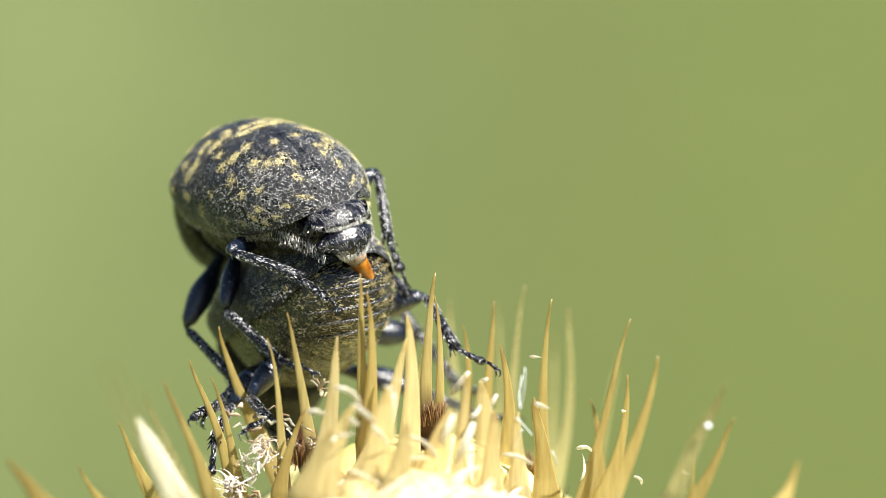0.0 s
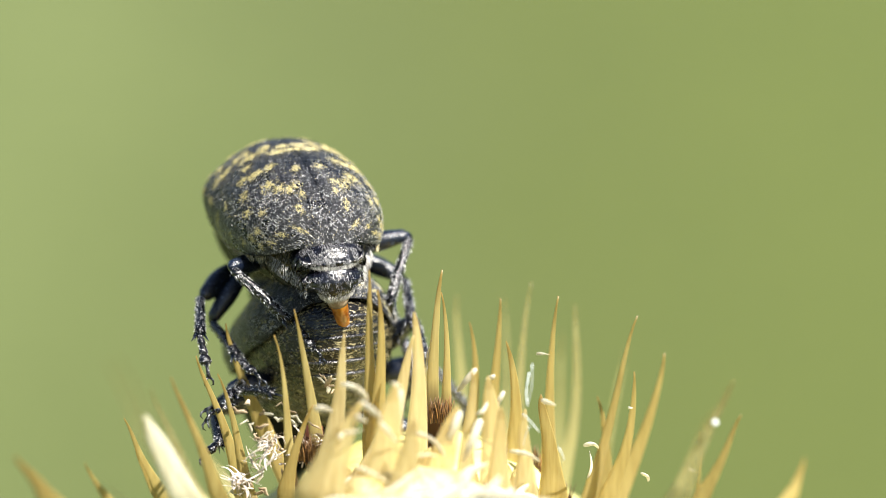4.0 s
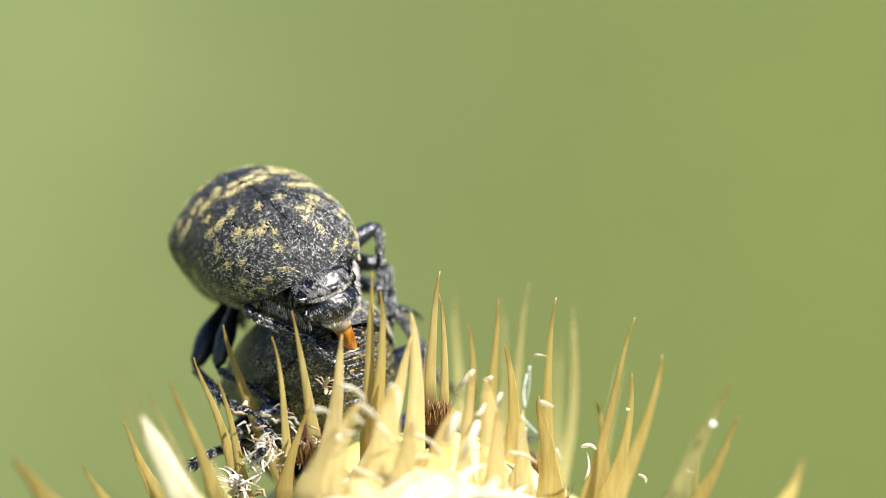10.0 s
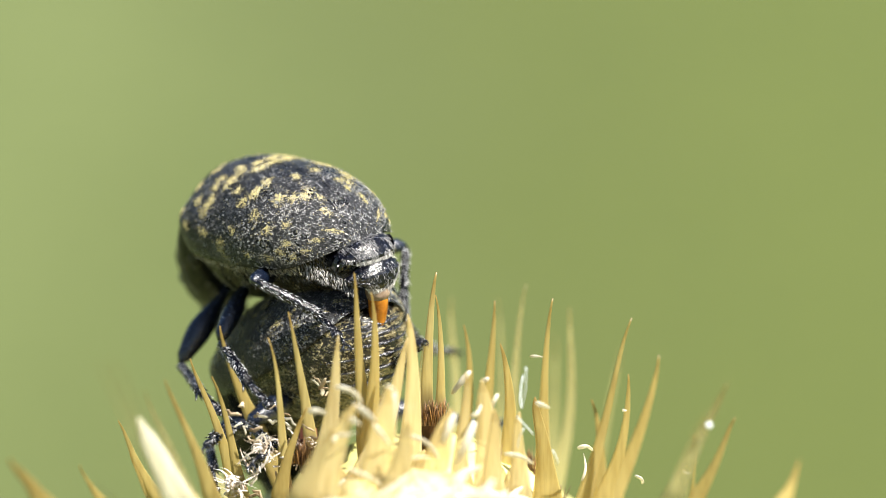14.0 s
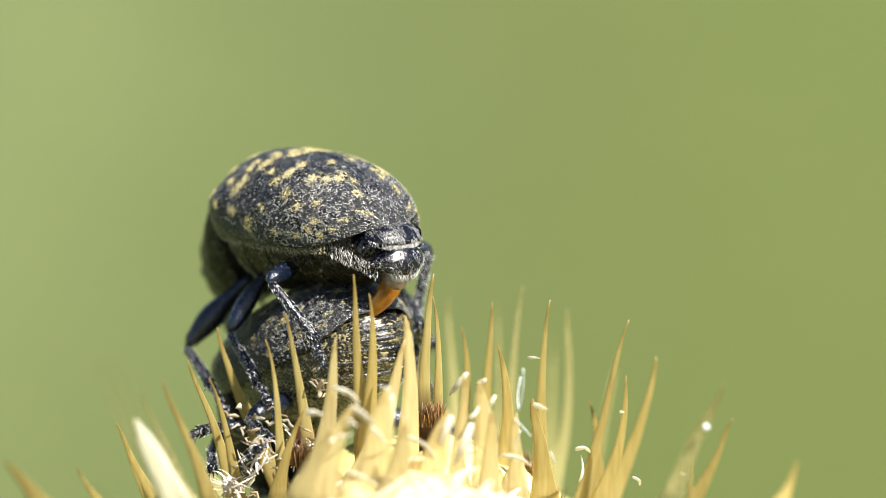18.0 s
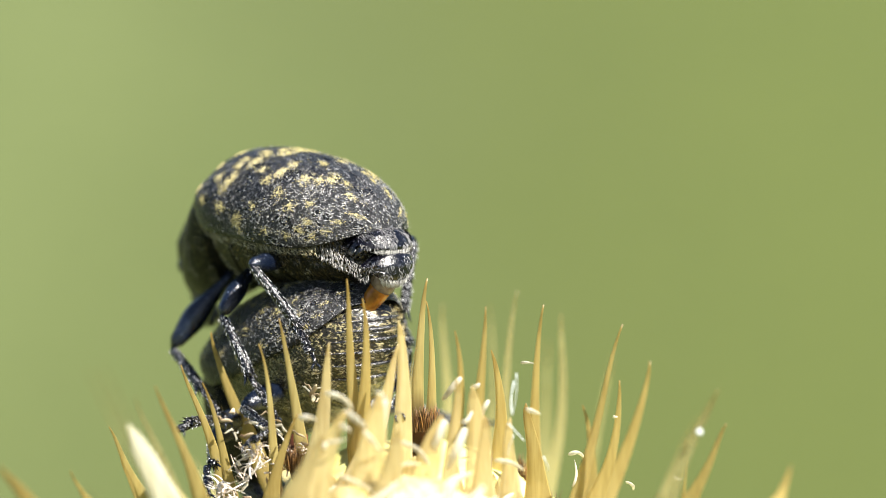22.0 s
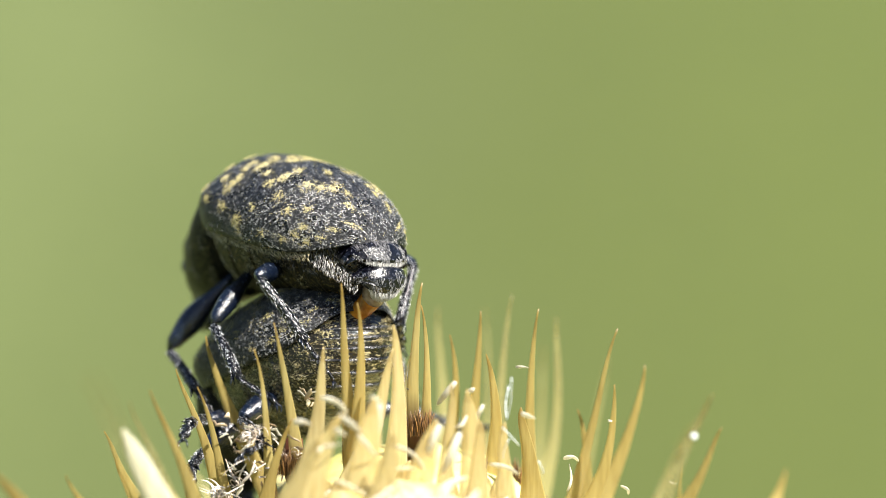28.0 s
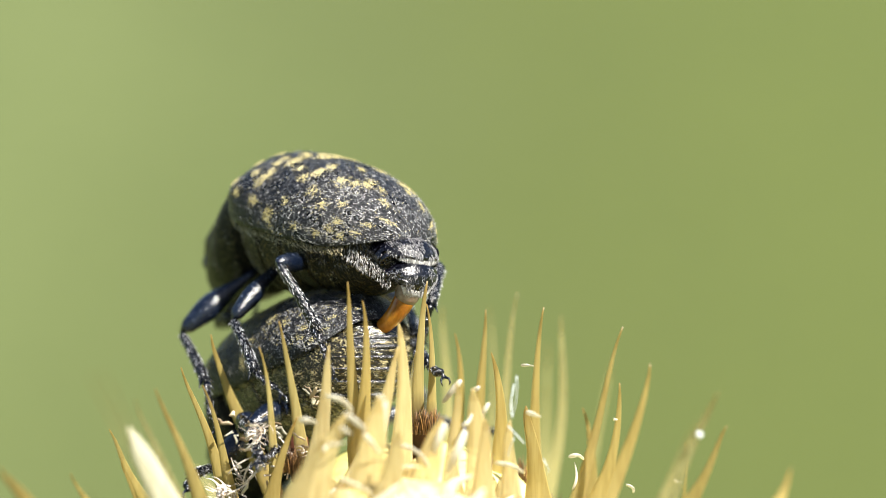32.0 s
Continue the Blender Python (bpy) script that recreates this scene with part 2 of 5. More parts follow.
bm = bmesh.new()
rings = []
for i in range(25):
    a = math.pi * (0.02 + 0.96 * i / 24)
    r, z = BULB_R * math.sin(a), BULB_R * math.cos(a)
    rings.append([(r * math.cos(q) * (1 + 0.03 * math.sin(9 * q + i)), r * math.sin(q) * (1 + 0.03 * math.sin(7 * q - i)), z * (1.0 if z > 0 else 1.15))
                  for q in (2 * math.pi * k / 48 for k in range(48))])
part("receptacle", skin(bm, rings), HEAD, thistle, "yellow-green domed flower base")
bm = bmesh.new()
tube(bm, [(0, 0, -7.5), (1, 1, -60), (3, 4, -200), (2, 9, -400), (0, 10, -607)], [2.4, 1.7, 1.9, 2.2, 2.8], 12)
part("stem", bm, STEM, thistle, "green ribbed stem rising from the meadow")


def bract_mesh(bm, foot, tip, width, bend=0.12, thick=0.35, sides=8, n=10, sharp=1.0):
    """A lance-shaped bract from foot to tip, bowed outwards, flattened towards the viewer's side."""
    foot, tip = Vector(foot), Vector(tip)
    way = tip - foot
    out = Vector((foot.x + tip.x, foot.y + tip.y, 0)) * 0.5
    bow = (out - way * (out.dot(way) / way.length_squared))
    bow = bow.normalized() if bow.length > 0.01 else Vector((0, 1, 0))
    pts, rad = [], []
    for i in range(n + 1):
        u = i / n
        pts.append(foot + way * u + bow * (4 * u * (1 - u) * bend * way.length))
        rad.append(max(0.012, 0.5 * width * (1 - u ** (1.7 * sharp)) * (0.72 + 0.28 * math.sin(math.pi * min(1, u * 1.6)))))
    return tube(bm, pts, rad, sides, thick, (0, 1, 0.05))


# the receptacle's mound, added on top of the flower base
bm = bmesh.new()
rings = []
for i in range(15):
    a = math.pi / 2 * (0.03 + 0.97 * i / 14)
    rings.append([((3.9 + 0.25 * math.sin(5 * q)) * math.sin(a) * math.cos(q) + 0.12 * noise.noise((9 * math.cos(q), 9 * math.sin(q), i)),
                   2.9 * math.sin(a) * math.sin(q), 2.2 * math.cos(a) + 0.10 * noise.noise((7 * math.cos(q) * a, 7 * math.sin(q) * a, 3.0)))
                  for q in (2 * math.pi * k / 44 for k in range(44))])
mound = part("floret_mound", skin(bm, rings), HEAD, thistle, "yellow-green mound of the receptacle")
mound.location = (Vector((-0.5, -2.4, -7.3)) - Vector(BULB)) * MM

# the spines one can tell apart: foot x and z, tip x and z, depth, width at the foot, bow, taper
LEFT_SPINES = [
    (-3.67, -5.38, -4.31, -0.67, -5, 0.46, 0.05, 0.68, BROWNFOOT),
    (-4.47, -5.97, -4.80, -1.33, -5.4, 0.36, 0.05, 0.68, BROWNFOOT),
    (-4.61, -5.86, -3.89, -3.26, -5.8, 0.40, -0.06, 0.64, STRAW),
    (-5.46, -4.82, -6.56, -1.77, -2, 0.39, -0.05, 0.60, STRAW),
    (-5.95, -6.30, -7.28, -2.22, -4.2, 0.41, 0.14, 0.64, STRAW),
    (-5.75, -6.08, -6.43, -2.55, -5, 0.35, 0.03, 0.64, STRAW),
    (-6.47, -5.25, -7.76, -1.91, -8, 0.37, 0.11, 0.64, STRAW),
    (-6.97, -4.70, -8.19, -1.73, -10, 0.33, 0.06, 0.64, THIN),
    (-7.18, -4.55, -8.16, -2.21, -11, 0.83, -0.06, 0.30, CREAM),
    (-8.32, -6.69, -9.31, -4.36, -3, 0.36, -0.10, 0.64, STRAW),
    (-8.62, -6.64, -9.11, -5.28, -3, 0.12, 0.00, 0.64, STRAW),
]
FAR_LEFT_SPINES = [
    (-7.77, -1.12, -8.62, 0.92, -18, 0.13, 0.03, 0.56, THIN),
    (-7.57, -0.42, -8.22, 1.30, -19, 0.12, 0.03, 0.56, THIN),
    (-10.27, -7.55, -10.80, -6.49, 0, 0.21, -0.03, 0.64, STRAW),
    (-10.69, -4.12, -11.57, -2.83, -13, 0.45, 0.06, 0.64, STRAW),
]
MIDDLE_SPINES = [
    (-2.18, -4.54, -2.41, 0.46, -5, 0.44, -0.03, 0.60, STRAW),
    (-2.08, -4.49, -1.85, -0.05, -5.2, 0.48, 0.05, 0.64, STRAW),
    (-3.55, -5.81, -3.00, -1.13, -6, 0.77, 0.14, 0.64, PALE),
    (-1.01, -5.38, -0.84, -0.60, -5.6, 0.72, 0.09, 0.50, PALE),
    (-2.17, -5.47, -0.98, -1.21, -5.9, 0.83, 0.09, 0.68, PALE),
    (-0.67, -4.59, -0.60, -1.75, -4.2, 0.13, 0.00, 0.50, THIN),
    (-0.48, -4.91, -0.26, 0.17, -3.6, 0.49, -0.05, 0.58, BROWNFOOT),
    (-0.09, -5.02, -0.05, -0.58, -3.2, 0.37, 0.03, 0.64, BROWNFOOT),
    (0.47, -7.00, 0.19, -2.65, 5, 0.38, 0.07, 0.56, THIN),
    (0.53, -5.94, 0.72, -1.97, -1, 0.42, 0.16, 0.64, STRAW),
    (1.23, -6.01, 1.57, -1.16, -1.4, 0.50, -0.03, 0.68, STRAW),
    (1.78, -7.44, 1.84, -2.88, 6, 0.25, 0.03, 0.56, THIN),
]
RIGHT_SPINES = [
    (1.85, -6.09, 1.82, -2.07, -3, 0.60, 0.13, 0.64, STRAW),
    (2.08, -6.92, 2.40, -1.58, 2, 0.40, -0.05, 0.60, THIN),
    (2.95, -6.19, 3.09, -0.96, -2, 0.41, -0.03, 0.64, STRAW),
    (3.43, -8.18, 3.81, -2.50, 3, 0.42, 0.31, 0.48, THIN),
    (3.51, -8.61, 3.65, -4.74, 9, 0.27, 0.00, 0.48, THIN),
    (3.04, -6.44, 2.58, -3.40, -4, 0.69, 0.08, 0.50, STRAW),
    (4.68, -7.28, 4.53, -4.22, -1, 0.42, 0.06, 0.64, STRAW),
    (4.20, -7.11, 5.42, -1.64, -1.6, 0.37, 0.05, 0.60, STRAW),
    (4.79, -9.68, 5.66, -5.02, 8, 0.24, 0.00, 0.56, THIN),
    (4.73, -6.89, 5.48, -3.12, -2.4, 0.44, 0.18, 0.64, STRAW),
    (5.06, -7.55, 6.51, -3.13, 0, 0.53, 0.15, 0.64, STRAW),
]
FAR_RIGHT_SPINES = [
    (6.38, -4.78, 7.72, -1.51, -10, 0.51, -0.03, 0.56, THIN),
    (7.62, -7.55, 8.55, -5.03, 0, 0.39, 0.13, 0.60, STRAW),
    (7.45, -7.47, 7.50, -5.55, 0, 0.13, 0.03, 0.64, STRAW),
    (10.61, -8.66, 11.05, -7.56, 4, 0.35, 0.03, 0.64, STRAW),
    (6.10, -3.87, 6.92, -1.59, -13, 0.20, 0.00, 0.48, THIN),
]
FRONT_BRACTS = [
    (-3.45, -4.89, -2.46, -2.21, -9.6, 1.11, 0.03, 0.55, PALE),
    (-1.94, -4.89, -1.50, -1.83, -9.2, 1.00, 0.08, 0.40, PALE),
    (-0.45, -5.14, 0.24, -2.62, -8.4, 0.85, 0.03, 0.40, PALE),
    (0.47, -5.28, 0.81, -1.88, -7.2, 0.53, -0.06, 0.48, PALE),
    (1.26, -5.58, 1.10, -2.17, -6.8, 0.80, 0.09, 0.40, PALE),
    (1.42, -5.42, 1.45, -2.90, -7.4, 0.70, 0.00, 0.45, PALE),
    (2.19, -5.69, 2.08, -3.17, -6.6, 0.67, 0.03, 0.50, PALE),
    (-3.83, -4.73, -3.02, -2.70, -10.2, 0.77, 0.00, 0.55, PALE),
    (-1.31, -4.84, -0.87, -2.64, -9.8, 0.90, 0.00, 0.50, PALE),
]


def spine(fx, fz, tx, tz, y, w, bow, taper, mat, name="spine", n=18):
    """A flat straw-like bract that rises from the head and narrows to a thorn."""
    b = Vector(BULB)
    f, tip = Vector((fx, y, fz)) - b, Vector((tx, y + (0.35 if y > 0 else -0.35), tz)) - b
    way = tip - f
    side = Vector((way.z, 0, -way.x)).normalized() * bow
    low = f - way.normalized() * max(0.0, f.length - BULB_R)
    root = low * (BULB_R * 0.97 / low.length) if low.length > BULB_R * 0.97 else low
    wob = 0.03 * w + 0.015
    flare = 0.4 if name == "spine" and w > 0.2 else 0.2
    hook = 0.13 * math.sin(23 * tx + 5 * fz) * (taper >= 0.45)
    pts, rad = [root, root.lerp(f, 0.35), root.lerp(f, 0.7)], [0.5 * w, 0.6 * w, 0.62 * w] if taper >= 0.45 else [0.4 * w, 0.46 * w, 0.49 * w]
    for i in range(n + 1):
        v = i / n
        p = f + way * v + side * math.sin(math.pi * v)
        p.x += wob * math.sin(5.1 * v + 7 * tx) * v + hook * v ** 9
        pts.append(p)
        keen = 0.86 * (1 - v) ** taper + flare * (1 - v) ** 3 if taper >= 0.45 else (1 - v ** 2.4) ** 0.75
        rad.append(max(0.018, 0.5 * w * keen * (1 - 0.08 * math.sin(math.pi * v))))
    bm = bmesh.new()
    rings = []
    hint = Vector((0, 1, 0.05))
    for i, p in enumerate(pts):
        d = (pts[min(i + 1, len(pts) - 1)] - pts[max(i - 1, 0)]).normalized()
        u = d.cross(hint).normalized()
        o = u.cross(d)
        ring = []
        for k in range(12):
            q = 2 * math.pi * k / 12
            keel = 0.05 * math.cos(3 * q)
            ring.append(p + u * rad[i] * math.cos(q) + o * rad[i] * (0.20 * math.sin(q) + keel))
        rings.append(ring)
    return part(name, skin(bm, rings), mat, thistle)


PUSHED = []
for table in (LEFT_SPINES, FAR_LEFT_SPINES, MIDDLE_SPINES, RIGHT_SPINES, FAR_RIGHT_SPINES):
    for row in table:
        made = spine(*row)
        if row in MIDDLE_SPINES[:2]:
            PUSHED.append((made, row))
for row in FRONT_BRACTS:
    spine(*row, "bract")
rnd = random.Random(21)
for k in range(40):
    # broad pale bracts that crowd the front of the head, low down
    x = rnd.uniform(-3.6, 2.3)
    y = rnd.uniform(-7.6, -4.2)
    z = -5.0 - 0.05 * (x + 0.4) ** 2 - 0.15 * (y + 5) + rnd.uniform(-0.8, 0.45)
    spine(x * 0.92 + rnd.uniform(-.3, .3), z - 2.2, x, z, y, rnd.uniform(0.8, 1.25), rnd.uniform(-.1, .1), 0.5, PALE, "bract", 10)
outer = None
for k in range(120):
    # the lower bracts, spreading round the whole head
    lat, q = rnd.uniform(1.2, 2.5), rnd.uniform(0, 6.283)
    if outer is None or k % 12 == 0:
        outer = bpy.data.meshes.new("spine")
        b = bract_mesh(bmesh.new(), (0, 0, 0), (0.15, 0.3, rnd.uniform(5.0, 6.5)), 0.6, 0.04, 0.35)
        bmesh.ops.scale(b, vec=(MM, MM, MM), verts=b.verts)
        b.to_mesh(outer)
        b.free()
        outer.materials.append(PALE)
    ob = new("spine", outer)
    ob.parent = thistle
    d = Vector((math.sin(lat) * math.cos(q), math.sin(lat) * math.sin(q), math.cos(lat)))
    lean = (d + Vector((0, 0, 0.25))).normalized()
    ob.matrix_basis = Matrix.Translation(d * BULB_R * 0.97 * MM) @ lean.to_track_quat("Z", "Y").to_matrix().to_4x4()


def ribbon(x0, z0, x1, z1, y, w, bow, name="dry_floret", mat=None):
    """A dry curled floret: a flat ribbon that bows between its ends."""
    a, c = Vector((x0, y, z0)) - Vector(BULB), Vector((x1, y + 0.3, z1)) - Vector(BULB)
    side = Vector((c.z - a.z, 0, a.x - c.x)).normalized() * bow
    pts = [a.lerp(c, i / 11) + side * math.sin(math.pi * i / 11) + Vector((0, -0.15 * math.sin(math.pi * i / 11), 0)) for i in range(12)]
    rad = [0.5 * w * (0.45, 0.8, 0.95, 1.0, 1.0, 0.97, 0.92, 0.86, 0.8, 0.72, 0.55, 0.25)[i] for i in range(12)]
    return part(name, tube(bmesh.new(), pts, rad, 8, 0.30, (0.25, 1, 0.5)), mat or CURL, thistle)



# a pale cushion added for the blurred, overbright near edge of the receptacle
bm = bmesh.new()
rings = []
for i in range(25):
    v = i / 24
    y, z = -4.8 - 4.4 * math.sin(0.5 * math.pi * v), -10.0 + 5.72 * v
    r = 2.75 * (0.8 + 0.2 * math.sin(math.pi * v)) * math.sqrt(max(0.0, 1 - max(0.0, (v - 0.7) / 0.3) ** 2)) + 0.05
    ring = []
    for k in range(60):
        q = 2 * math.pi * k / 60
        lump = 0.16 * noise.noise((3.1 * math.cos(q) * r, 3.1 * math.sin(q) * r, 2.2 * z)) + 0.10 * noise.noise((8 * math.cos(q), 8 * math.sin(q), 5 * z))
        ring.append(((r + lump) * math.cos(q), y + 0.5 * (r + lump) * math.sin(q), z + 1.2 * lump * v))
    rings.append(ring)
pad = part("floret_cushion", skin(bm, rings), PAD, thistle, "pale cushion added over the near edge of the receptacle")
pad.location = (Vector((-0.95, 0, 0)) - Vector(BULB)) * MM

FLORETS = [
    (-2.95, -1.95, -2.21, -2.53, -9.0, 0.19, -0.18),
    (-2.44, -2.24, -1.80, -2.84, -9.8, 0.22, -0.06),
    (-1.89, -2.80, -1.42, -3.48, -9.8, 0.16, -0.03),
    (-1.57, -1.82, -1.30, -2.13, -9.4, 0.15, -0.09),
    (-1.30, -2.01, -1.32, -3.49, -9.4, 0.20, 0.05),
    (-1.09, -3.35, -0.07, -4.29, -8.8, 0.15, -0.27),
    (0.34, -2.77, -0.07, -3.83, -8.8, 0.22, 0.00),
    (0.90, -3.05, 0.40, -4.33, -8.6, 0.24, 0.00),
    (0.80, -2.21, 0.27, -2.96, -6.1, 0.19, 0.03),
    (1.33, -2.44, 1.07, -2.62, -6.0, 0.16, 0.02),
    (-3.69, -2.71, -3.21, -2.87, -8.8, 0.24, -0.09),
    (-2.53, -2.56, -2.22, -2.85, -10.0, 0.20, 0.00),
    (-2.87, -3.01, -2.34, -3.01, -10.2, 0.14, 0.00),
]
SMALL_FLORETS = [
    (1.57, -2.65, 1.38, -3.23, -7.0, 0.13, 0.05),
    (2.50, -2.05, 2.88, -2.15, -5.0, 0.11, -0.05),
    (2.62, -3.00, 3.03, -3.24, -6.6, 0.19, -0.03),
    (3.87, -4.75, 4.31, -4.91, -5.0, 0.16, -0.14),
    (3.99, -5.71, 4.05, -4.98, -5.0, 0.08, 0.08),
    (1.73, -4.28, 2.56, -4.66, -7.4, 0.16, -0.12),
    (5.13, -3.56, 5.25, -3.64, -5.2, 0.11, 0.00),
    (6.98, -5.96, 7.25, -6.09, -3.0, 0.10, 0.00),
    (-3.03, -3.23, -2.79, -3.09, -10.0, 0.17, 0.00),
    (-0.88, -3.95, -0.29, -4.01, -9.2, 0.12, -0.08),
    (0.78, -3.10, 1.10, -2.83, -7.8, 0.14, 0.06),
    (-2.59, -3.97, -1.64, -4.52, -10.2, 0.14, -0.09),
    (5.56, -5.82, 5.79, -6.16, -4.0, 0.11, -0.10),
]
for row in FLORETS + SMALL_FLORETS:
    ribbon(*row)
rc = random.Random(31)
for k in range(80):
    # white florets lying thick along the front of the mound
    x = rc.uniform(-3.3, 2.3)
    y = rc.uniform(-13.0, -6.5)
    z = -5.75 - 0.05 * (x + 0.3) ** 2 - 0.25 * (y + 6) - abs(rc.gauss(0, 0.45))
    a = rc.gauss(0, 0.5) - 0.12 * x
    ln = rc.uniform(0.5, 1.3)
    ribbon(x - ln * 0.5 * math.cos(a), z, x + ln * 0.5 * math.cos(a), z + ln * math.sin(a), y, rc.uniform(0.18, 0.42), rc.uniform(-.25, .12))

# tangled white fluff that the beetles have torn out: place, size, strands, seed
FLUFF = [(-5.09, -5.6, -4.51, 0.36, 26, 1), (-4.0, -5.3, -4.6, 0.34, 10, 2), (-5.98, -5.8, -5.70, 0.42, 34, 3), (-5.5, -5.6, -5.1, 0.36, 10, 4), (-4.75, -5.6, -4.9, 0.32, 8, 5)]
LIFTED = []
for cx, cy, cz, size, count, seed in FLUFF:
    rn = random.Random(seed)
    bm = bmesh.new()
    for k in range(count):
        p = Vector((rn.gauss(0, 0.34), rn.gauss(0, 0.30), rn.gauss(0, 0.36))) * size
        w = Vector((rn.uniform(-1, 1), rn.uniform(-1, 1), rn.uniform(-0.6, 1))).normalized()
        turn = Matrix.Rotation(rn.uniform(0.1, 0.5), 3, w.orthogonal() + Vector((rn.uniform(-.6, .6), rn.uniform(-.6, .6), rn.uniform(-.6, .6))))
        pts, rad = [], []
        thick = rn.uniform(0.035, 0.065) if k % 3 == 0 else rn.uniform(0.010, 0.024)
        for i in range(11):
            pts.append(p.copy())
            rad.append(thick * (1.15 - 0.09 * i))
            w = turn @ w
            p += w * rn.uniform(0.12, 0.24) * size
        tube(bm, pts, rad, 6, 0.4)
    tuft = part("fluff", bm, FLUFFWHITE, thistle, "torn white floret fluff")
    tuft.location = (Vector((cx, cy, cz)) - Vector(BULB)) * MM
    tagged(tuft, kind="stuff")
    if seed == 1:
        LIFTED.append(tuft)
# loose threads that hang from the fluff
for x0, z0, x1, z1, bow in ((-5.1, -4.55, -5.85, -5.15, 0.1), (-4.9, -4.6, -5.6, -5.5, -0.15), (-4.6, -4.7, -5.5, -5.65, 0.12), (-5.15, -4.7, -5.4, -5.5, 0.08)):
    ribbon(x0, z0, x1, z1, -5.7, 0.05, bow, "fluff_thread", FLUFFWHITE)
bm = bmesh.new()
tube(bm, [(0, 0, -0.9), (0.05, 0, -0.5), (0.1, 0, 0), (0.12, 0, 0.45), (0.1, 0, 0.6)], [0.1, 0.26, 0.32, 0.24, 0.06], 12, 0.7, (0, 1, 0))
bud = part("bud", bm, BUD, thistle, "dark red-brown withered bud")
bud.location = (Vector((-3.95, -4.6, -4.72)) - Vector(BULB)) * MM

# tufts of brown withered hair at the feet of some spines: place, half width, height, strands
rn = random.Random(58)
for cx, cy, cz, half, tall, count in ((-0.20, -4.1, -4.0, 0.17, 0.85, 110), (-3.97, -5.6, -4.75, 0.10, 0.9, 60), (1.47, -3.7, -5.45, 0.09, 0.9, 45), (2.61, -2.6, -6.0, 0.11, 1.0, 55), (3.3, -2.6, -7.0, 0.13, 0.9, 45)):
    bm = bmesh.new()
    for k in range(count):
        x, ln = rn.gauss(0, half), rn.uniform(0.3, 1.0) * tall
        w = Vector((0.3 * x + rn.uniform(-.16, .22), rn.uniform(-.25, .1), 1)).normalized() * ln
        tube(bm, [(x, rn.uniform(-.12, .12), -0.3), (x + w.x * 0.5, w.y * 0.5, w.z * 0.6 - 0.3), (x + w.x * 1.1, w.y, w.z - 0.3)], [0.022, 0.016, 0.004], 5)
    tuft = part("withered_tuft", bm, WITHERED, thistle, "tuft of brown withered hair")
    tuft.location = (Vector((cx, cy, cz)) - Vector(BULB)) * MM
    tagged(tuft, kind="stuff")

# brown and cream chaff torn loose under the beetles
rn = random.Random(77)
for k in range(44):
    p = Vector((rn.uniform(-5.7, -3.6), rn.uniform(-5.8, -4.6), rn.uniform(-6.1, -3.4)))
    if k < 7:
        p = Vector((-3.55 + rn.uniform(-.2, .2), -4.7, -3.0 + rn.uniform(-.35, .2)))
    w = Vector((rn.uniform(-1, 1), rn.uniform(-.6, .6), rn.uniform(-.3, 1))).normalized() * rn.uniform(0.2, 0.55)
    mid = p + w * 0.5 + Vector((rn.uniform(-.12, .12), 0, rn.uniform(-.12, .12)))
    r = rn.uniform(0.025, 0.07)
    chip = part("chaff", tube(bmesh.new(), [p, p + w * 0.25, mid, p + w * 0.8, p + w], [0.02, r, r * 1.1, r * 0.8, 0.01], 7, 0.25, (0.2, 1, 0.3)), CHAFF if k % 3 else CURL, thistle)
    chip.location = -Vector(BULB) * MM

# strands of silk spun between the spines
for x0, z0, x1, z1, sag in ((2.33, -1.73, 2.22, -3.02, 0.05), (2.22, -2.92, 2.27, -2.06, -0.06), (2.10, -3.16, 2.56, -3.78, 0.05), (2.27, -3.50, 2.12, -4.16, -0.05), (3.09, -4.12, 3.22, -4.64, 0.08)):
    a, e = Vector((x0, -7.6, z0)) - Vector(BULB), Vector((x1, -7.2, z1)) - Vector(BULB)
    pts = [a.lerp(e, i / 8) + Vector((sag, 0, -abs(sag))) * math.sin(math.pi * i / 8) for i in range(9)]
    part("silk_thread", tube(bmesh.new(), pts, [0.015] * 9, 5), SILK, thistle, "glinting strand of white silk")
# a pale drop caught on a spine
bm = bmesh.new()
bmesh.ops.create_uvsphere(bm, u_segments=14, v_segments=10, radius=0.085)
drop = part("dew_drop", bm, SILK, thistle, "glinting pale drop on a spine")
drop.location = (Vector((7.25, -10.55, -2.65)) - Vector(BULB)) * MM


# ---------------------------------------------------------------- beetles
def slice_k(y):
    """How wide the wing cases are at y against their widest."""
    return math.sqrt(max(0.0, 1 - (y / 3.90) ** 2)) if y < 0 else max(0.0, 1 - (y / 3.25) ** 4.1) ** 0.5


def margin(y):
    """Height of the wing cases' lower edge."""
    return -0.44 + 0.58 * min(1, max(0, (-1.7 - y) / 1.97)) ** 1.9 + 0.34 * max(0, (y - 1.2) / 1.5) ** 2


def elytron_point(y, u, side, lift=0.0):
    """A point of one wing case: u is 0 at the seam and 1 at the outer edge."""
    k = max(0.02, slice_k(y))
    tall = k if y < 0 else max(0.02, max(0.0, 1 - (y / 3.25) ** 4.4) ** 0.55)
    c = min(0.999, max(-0.4, margin(y) / (1.97 * tall)))
    phi = u * math.acos(c)
    sx, cz = math.sin(phi), math.cos(phi)
    rise = 1 + 0.07 * max(0, y - 0.6) * math.exp(-((u - 0.72) / 0.2) ** 2)
    return Vector((side * (2.37 + lift) * k * sx * rise, y, (1.97 + lift) * tall * cz))


